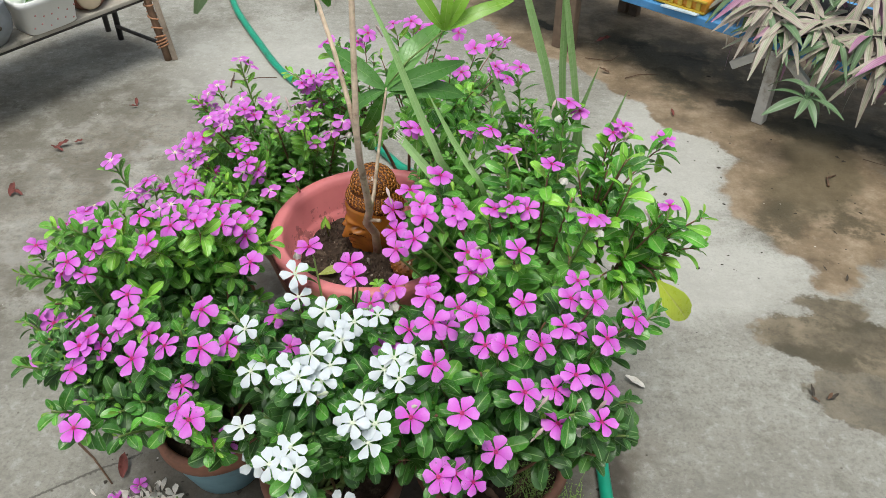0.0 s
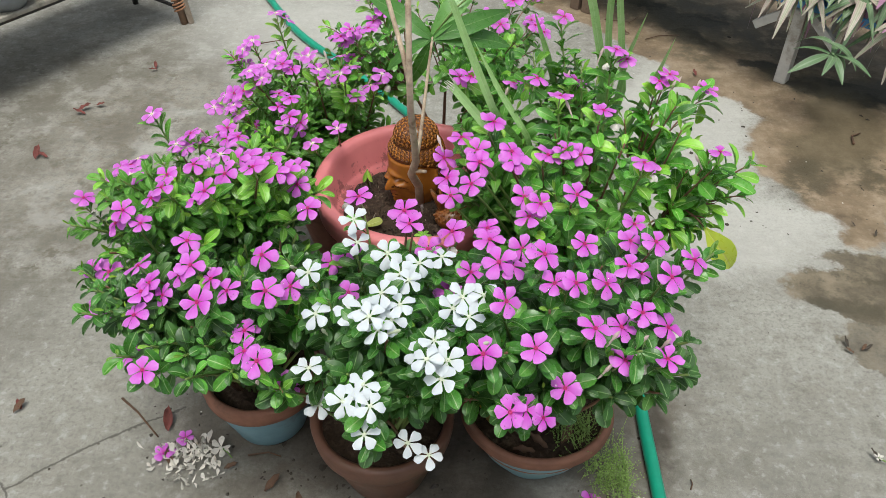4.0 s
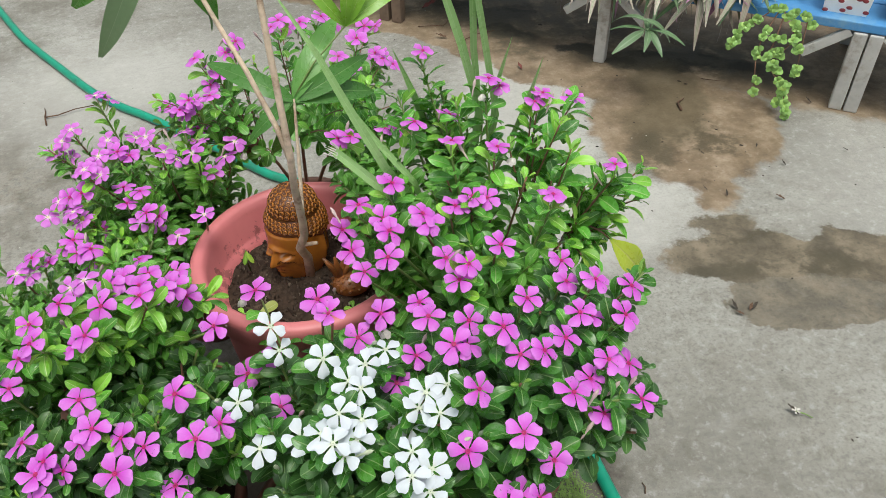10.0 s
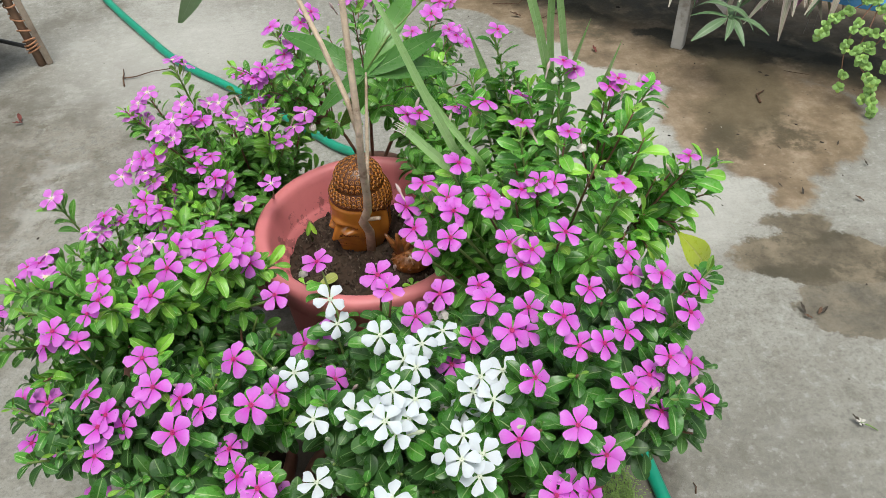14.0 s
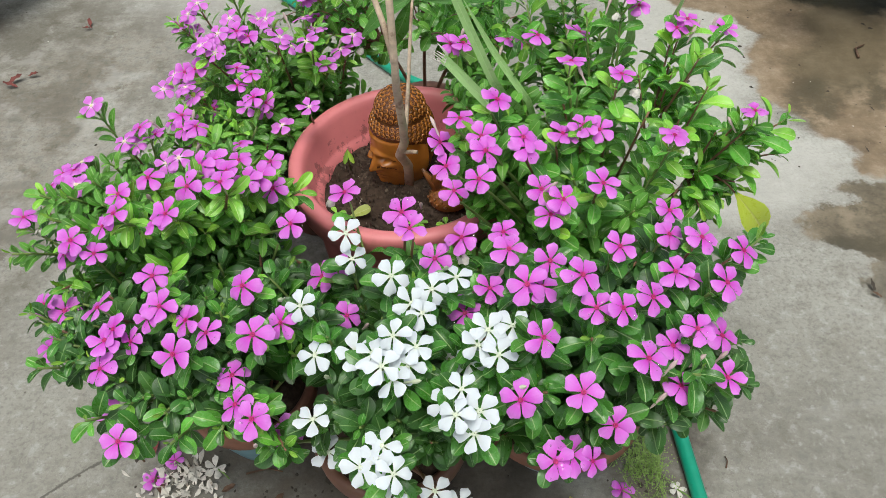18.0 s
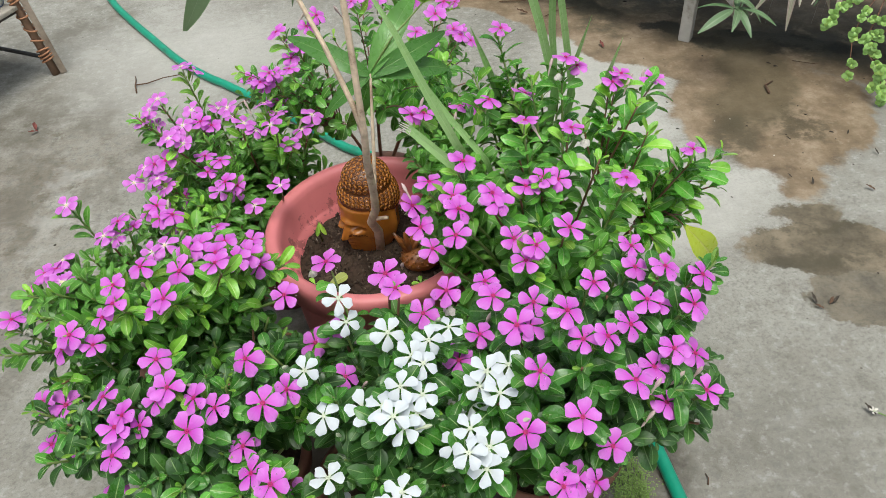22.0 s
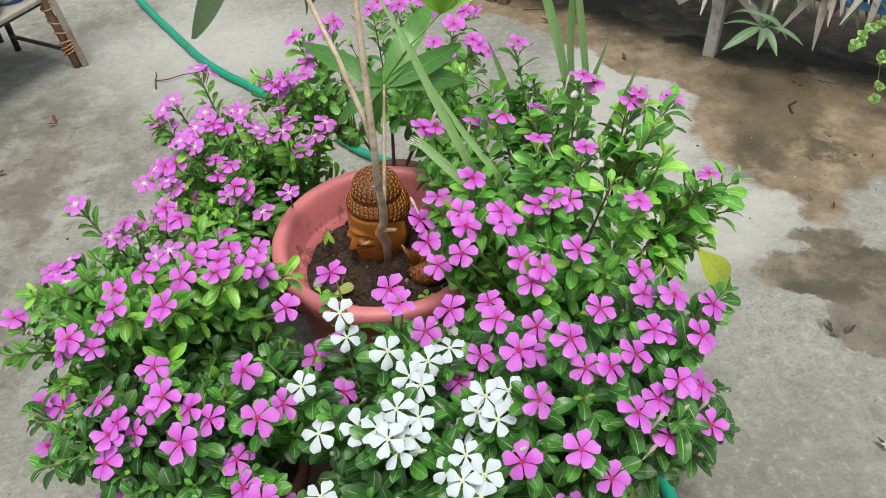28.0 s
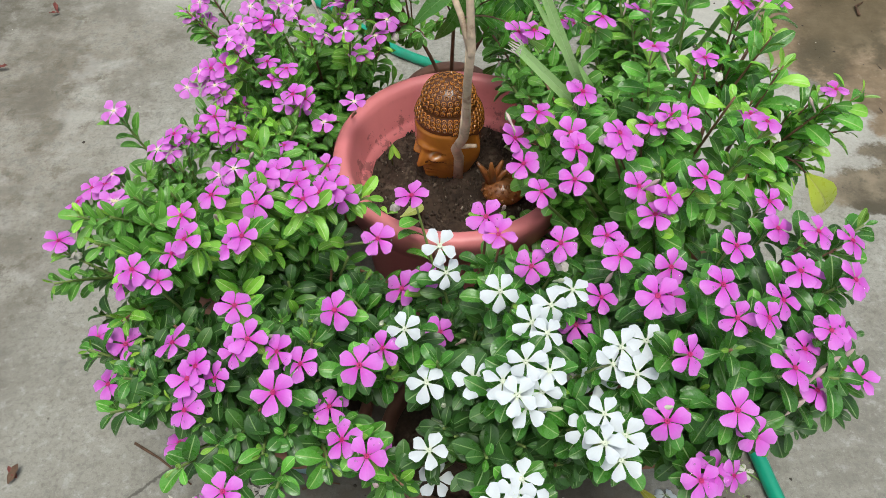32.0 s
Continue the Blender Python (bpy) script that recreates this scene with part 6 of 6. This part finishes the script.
fallen_flower(-0.424, 0.711, "pink", "dropped magenta flower on the concrete")
fallen_flower(-0.40, 0.738, "pink", "dropped pink flower beside withered petals", 0.7)
fallen_flower(-0.194, 0.612, "pink", "dropped pink bud flower", 0.7)
fallen_flower(0.206, 0.659, "pink", "dropped purple-pink flower near the hose", 0.85)
fallen_flower(0.166, 0.640, "white", "dropped white flower near the clay pot", 0.8)
fallen_flower(-0.342, 0.724, "dry", "withered cream flower on the concrete")
fallen_flower(-0.135, 0.632, "dry", "withered cream flower by the brown pot", 0.8)
fallen_flower(-0.105, 0.622, "dry", "withered pale flower by the brown pot", 0.8)
fallen_flower(0.278, 0.656, "dry", "withered pale flower beside the hose", 0.7)
fallen_flower(0.045, 0.605, "dry", "withered flower in front of the pots", 0.8)
fallen_flower(0.642, 0.748, "dry", "pale tuft of withered petals on concrete", 0.42)
fallen_flower(-0.545, 0.905, "white", "white petal lying on the concrete", 0.6)

pile = bmesh.new()
for k in range(130):
    x, y = -0.385 + lr.gauss(0, 0.024), 0.702 + lr.gauss(0, 0.019)
    src = petal_bm(0.0145 * lr.uniform(0.5, 1.1), 0.0065 * lr.uniform(0.4, 1.3), -0.6 * lr.uniform(-0.5, 1.8), 1.0)
    bmesh.ops.transform(src, matrix=pose(x, y, 0.004 + 0.010 * lr.random() * math.exp(-((x + 0.385) ** 2 + (y - 0.702) ** 2) / 0.0008), lr.uniform(-40, 40), lr.uniform(-40, 40), lr.uniform(0, 360)), verts=src.verts)
    vs = {v: pile.verts.new(v.co) for v in src.verts}
    for f in src.faces:
        pile.faces.new([vs[v] for v in f.verts])
    src.free()
tagged(new("withered_petals", mesh_of(pile, "withered_petals", M_DRY_PETAL)), "small heap of withered cream petals on concrete", "petals", kind="stuff")

crumbs = bmesh.new()
for k in range(330):
    if k < 200:
        x, y = lr.gauss(-0.12, 0.2), lr.gauss(0.68, 0.09)
    elif k < 270:
        x, y = lr.gauss(0.82, 0.16), lr.gauss(1.6, 0.25)
    else:
        x, y = lr.uniform(-1.2, 1.2), lr.uniform(0.3, 2.3)
    r = lr.uniform(0.0008, 0.0022) * (2.0 if lr.random() < 0.12 else 1.0)
    n = 6
    t0, lean = lr.uniform(0, 6.28), lr.uniform(0.35, 1.0)
    ring = []
    for s in range(n):
        t = s * math.tau / n
        u, w = r * 1.5 * math.cos(t) * lr.uniform(0.6, 1.4), r * 1.5 * lean * math.sin(t) * lr.uniform(0.6, 1.4)
        ring.append(crumbs.verts.new((x + u * math.cos(t0) - w * math.sin(t0), y + u * math.sin(t0) + w * math.cos(t0), 0.0004)))
    tip = crumbs.verts.new((x + lr.gauss(0, r * 0.4), y + lr.gauss(0, r * 0.4), r * lr.uniform(0.5, 1.1)))
    for s in range(n):
        crumbs.faces.new((ring[s], ring[(s + 1) % n], tip))
tagged(new("soil_crumbs", mesh_of(crumbs, "soil_crumbs", M_CRUMB, False)), "scattered dark soil crumbs on the concrete", "crumbs", kind="stuff")


def twig(pts, r, label):
    b = bmesh.new()
    tube(b, pts, r, r * 0.6, 6)
    o = new("twig", mesh_of(b, "twig", M_DRY))
    return tagged(o, label, "twig", "litter on the concrete")


twig([(-0.592, 2.022, 0.004), (-0.56, 2.02, 0.006), (-0.52, 2.034, 0.008), (-0.47, 2.045, 0.005)], 0.0018, "short dry brown twig on the concrete")
twig([(-0.584, 1.985, 0.003), (-0.590, 2.02, 0.006), (-0.590, 2.04, 0.006), (-0.595, 2.066, 0.004)], 0.002, "dry brown twig stub standing up")
twig([(0.90, 1.60, 0.004), (0.905, 1.63, 0.006), (0.93, 1.645, 0.004)], 0.003, "thin bent dark twig on damp silt")
twig([(0.353, 0.685, 0.002), (0.357, 0.694, 0.004), (0.356, 0.702, 0.003)], 0.0012, "small dark nail-like twig")
twig([(0.50, 2.10, 0.004), (0.54, 2.12, 0.006), (0.60, 2.13, 0.004)], 0.0014, "pale dry stick on damp ground")
twig([(0.40, 2.22, 0.004), (0.47, 2.20, 0.006), (0.50, 2.24, 0.004)], 0.0014, "dry brown stick under the bench")
twig([(1.02, 1.72, 0.003), (1.045, 1.70, 0.005), (1.07, 1.69, 0.003)], 0.0009, "thin brown stick under the bench")
twig([(-0.525, 0.812, 0.002), (-0.49, 0.785, 0.003), (-0.445, 0.742, 0.002)], 0.0022, "dark rotten stick lying across the crack")
twig([(-0.30, 0.715, 0.003), (-0.27, 0.72, 0.005), (-0.25, 0.715, 0.003)], 0.0016, "thin dark twig among litter")

# fine weed beside the pots
weed = bmesh.new()
for k in range(520):
    if k < 360:
        x, y, zz = min(0.262, 0.242 + lr.gauss(0, 0.02)), 0.70 + lr.gauss(0, 0.03), 0.0
    else:
        x, y, zz = POT_R[0] + 0.055 + lr.gauss(0, 0.014), POT_R[1] - 0.035 + lr.gauss(0, 0.018), 0.101
    h = lr.uniform(0.010, 0.042)
    dx, dy = max(-0.025, min(0.022, lr.gauss(0, 0.015))), lr.gauss(0, 0.016)
    p = [weed.verts.new((x - 0.0006, y, zz)), weed.verts.new((x + 0.0006, y, zz)), weed.verts.new((x + dx, y + dy, zz + h))]
    weed.faces.new(p)
    for s in (0.35, 0.55, 0.75, 0.95):
        c = Vector((x + dx * s, y + dy * s, zz + h * s))
        a = lr.uniform(0, 6.28)
        u = Vector((math.cos(a), math.sin(a), 0.3)) * 0.0022
        w = Vector((-math.sin(a), math.cos(a), 0.2)) * 0.0011
        weed.faces.new([weed.verts.new(c), weed.verts.new(c + u * 0.5 + w), weed.verts.new(c + u), weed.verts.new(c + u * 0.5 - w)])
tagged(new("fine_weed", mesh_of(weed, "fine_weed", plain("weed_green", (0.22, 0.34, 0.08), 0.6, 0.4, 100))), "fine yellowish green weed tuft beside the pots", "weed", kind="stuff")

for dx, dy, turn, lb in ((0.012, -0.068, 60, "curled dry brown leaf on the pot soil"), (0.032, -0.060, -30, "torn dry tan leaf on the pot soil"), (-0.005, -0.074, 100, "small dry brown leaf on the pot soil")):
    litter_leaf(POT_R[0] + dx, POT_R[1] + dy, 0.042, "brown", turn, lb, z=0.107)

# yellowing leaf hanging from the tall vinca, and seedlings in the rose pot
hang = thing("yellowing_leaf", (0.345, 0.88, 0.33), "yellowing leaf hanging from the tall vinca", "leaf")
o = new("blade", mesh_of(leaf_bm(0.064, 0.026, 0.14, 0.14, outline=OVAL, across=FINE, bulge=0.03), "blade", leaf_material("hanging_leaf", (0.40, 0.52, 0.05), (0.52, 0.56, 0.15), (0.50, 0.42, 0.03))))
o.parent = hang
b = bmesh.new()
tube(b, curve((0.333, 0.866, 0.346), (0.318, 0.885, 0.362), (0.285, 0.90, 0.36), 5), 0.0011, 0.0015, 5)
part("stalk", b, M_STEM_RED, hang)
o.matrix_basis = local(hang, frame_to(Vector((0.333, 0.866, 0.347)), (0.54, -0.10, -0.66), (-0.05, -0.80, 0.60), 1.42))
for x, y, n in ((-0.045, 0.905, 6), (-0.15, 0.93, 3), (-0.135, 0.905, 2), (-0.01, 0.9, 4)):
    sd = thing("seedling", (x, y, SOIL), "tiny green seedling in the pot soil", "plant")
    for k in range(n):
        a = k * math.tau / n
        o = new("leaf", LEAVES_LIGHT[0])
        o.parent = sd
        o.matrix_basis = frame_to(Vector((0, 0, 0.006)), (math.cos(a), math.sin(a), 0.4), (0, 0, 1), 0.013)
ob = new("fallen_leaf", mesh_of(leaf_bm(0.030, 0.016, -0.2, 0.2, outline=OBOVATE), "fallen_leaf", leaf_material("pale_fallen_leaf", (0.36, 0.42, 0.09), (0.46, 0.5, 0.18), (0.3, 0.36, 0.06))))
ob.matrix_basis = pose(-0.135, 0.922, SOIL + 0.007, 0, 10, -70)
tagged(ob, "yellow-green fallen leaf on the potting soil", "leaf")
wilt = thing("wilted_shoot", (-0.135, 1.02, SOIL), "wilted pale green shoot in the rose pot", "plant")
b = bmesh.new()
tube(b, [(-0.135, 1.02, SOIL), (-0.138, 1.015, SOIL + 0.035), (-0.134, 1.005, SOIL + 0.05)], 0.0014, 0.001, 5)
part("stem", b, M_STEM, wilt)
for dx in (-0.3, 0.4):
    o = new("leaf", YOUNG[0])
    o.parent = wilt
    o.matrix_basis = local(wilt, frame_to(Vector((-0.134, 1.005, SOIL + 0.05)), (dx, -0.3, -1), (0, -1, 0.2), 0.02))


# plain walls out of sight, added to hold back light from the low sky
M_WALL = plain("unseen_wall_plaster", (0.34, 0.31, 0.27), 0.85, 0.2, 8, 0.4, dirt=(0.24, 0.22, 0.19))
for nm, x, y, sx, sy in (("wall_west", -3.4, 1.5, 0.2, 8.2), ("wall_east", 3.9, 1.5, 0.2, 8.2), ("wall_south", 0.25, -2.7, 7.5, 0.2), ("wall_north", 0.25, 5.7, 7.5, 0.2)):
    b = bmesh.new()
    box(b, (sx, sy, 1.2), pose(x, y, 0.6), 0.01)
    tagged(new(nm, mesh_of(b, nm, M_WALL, False)), "unseen low wall added to block low sky light", "wall", kind="structure")
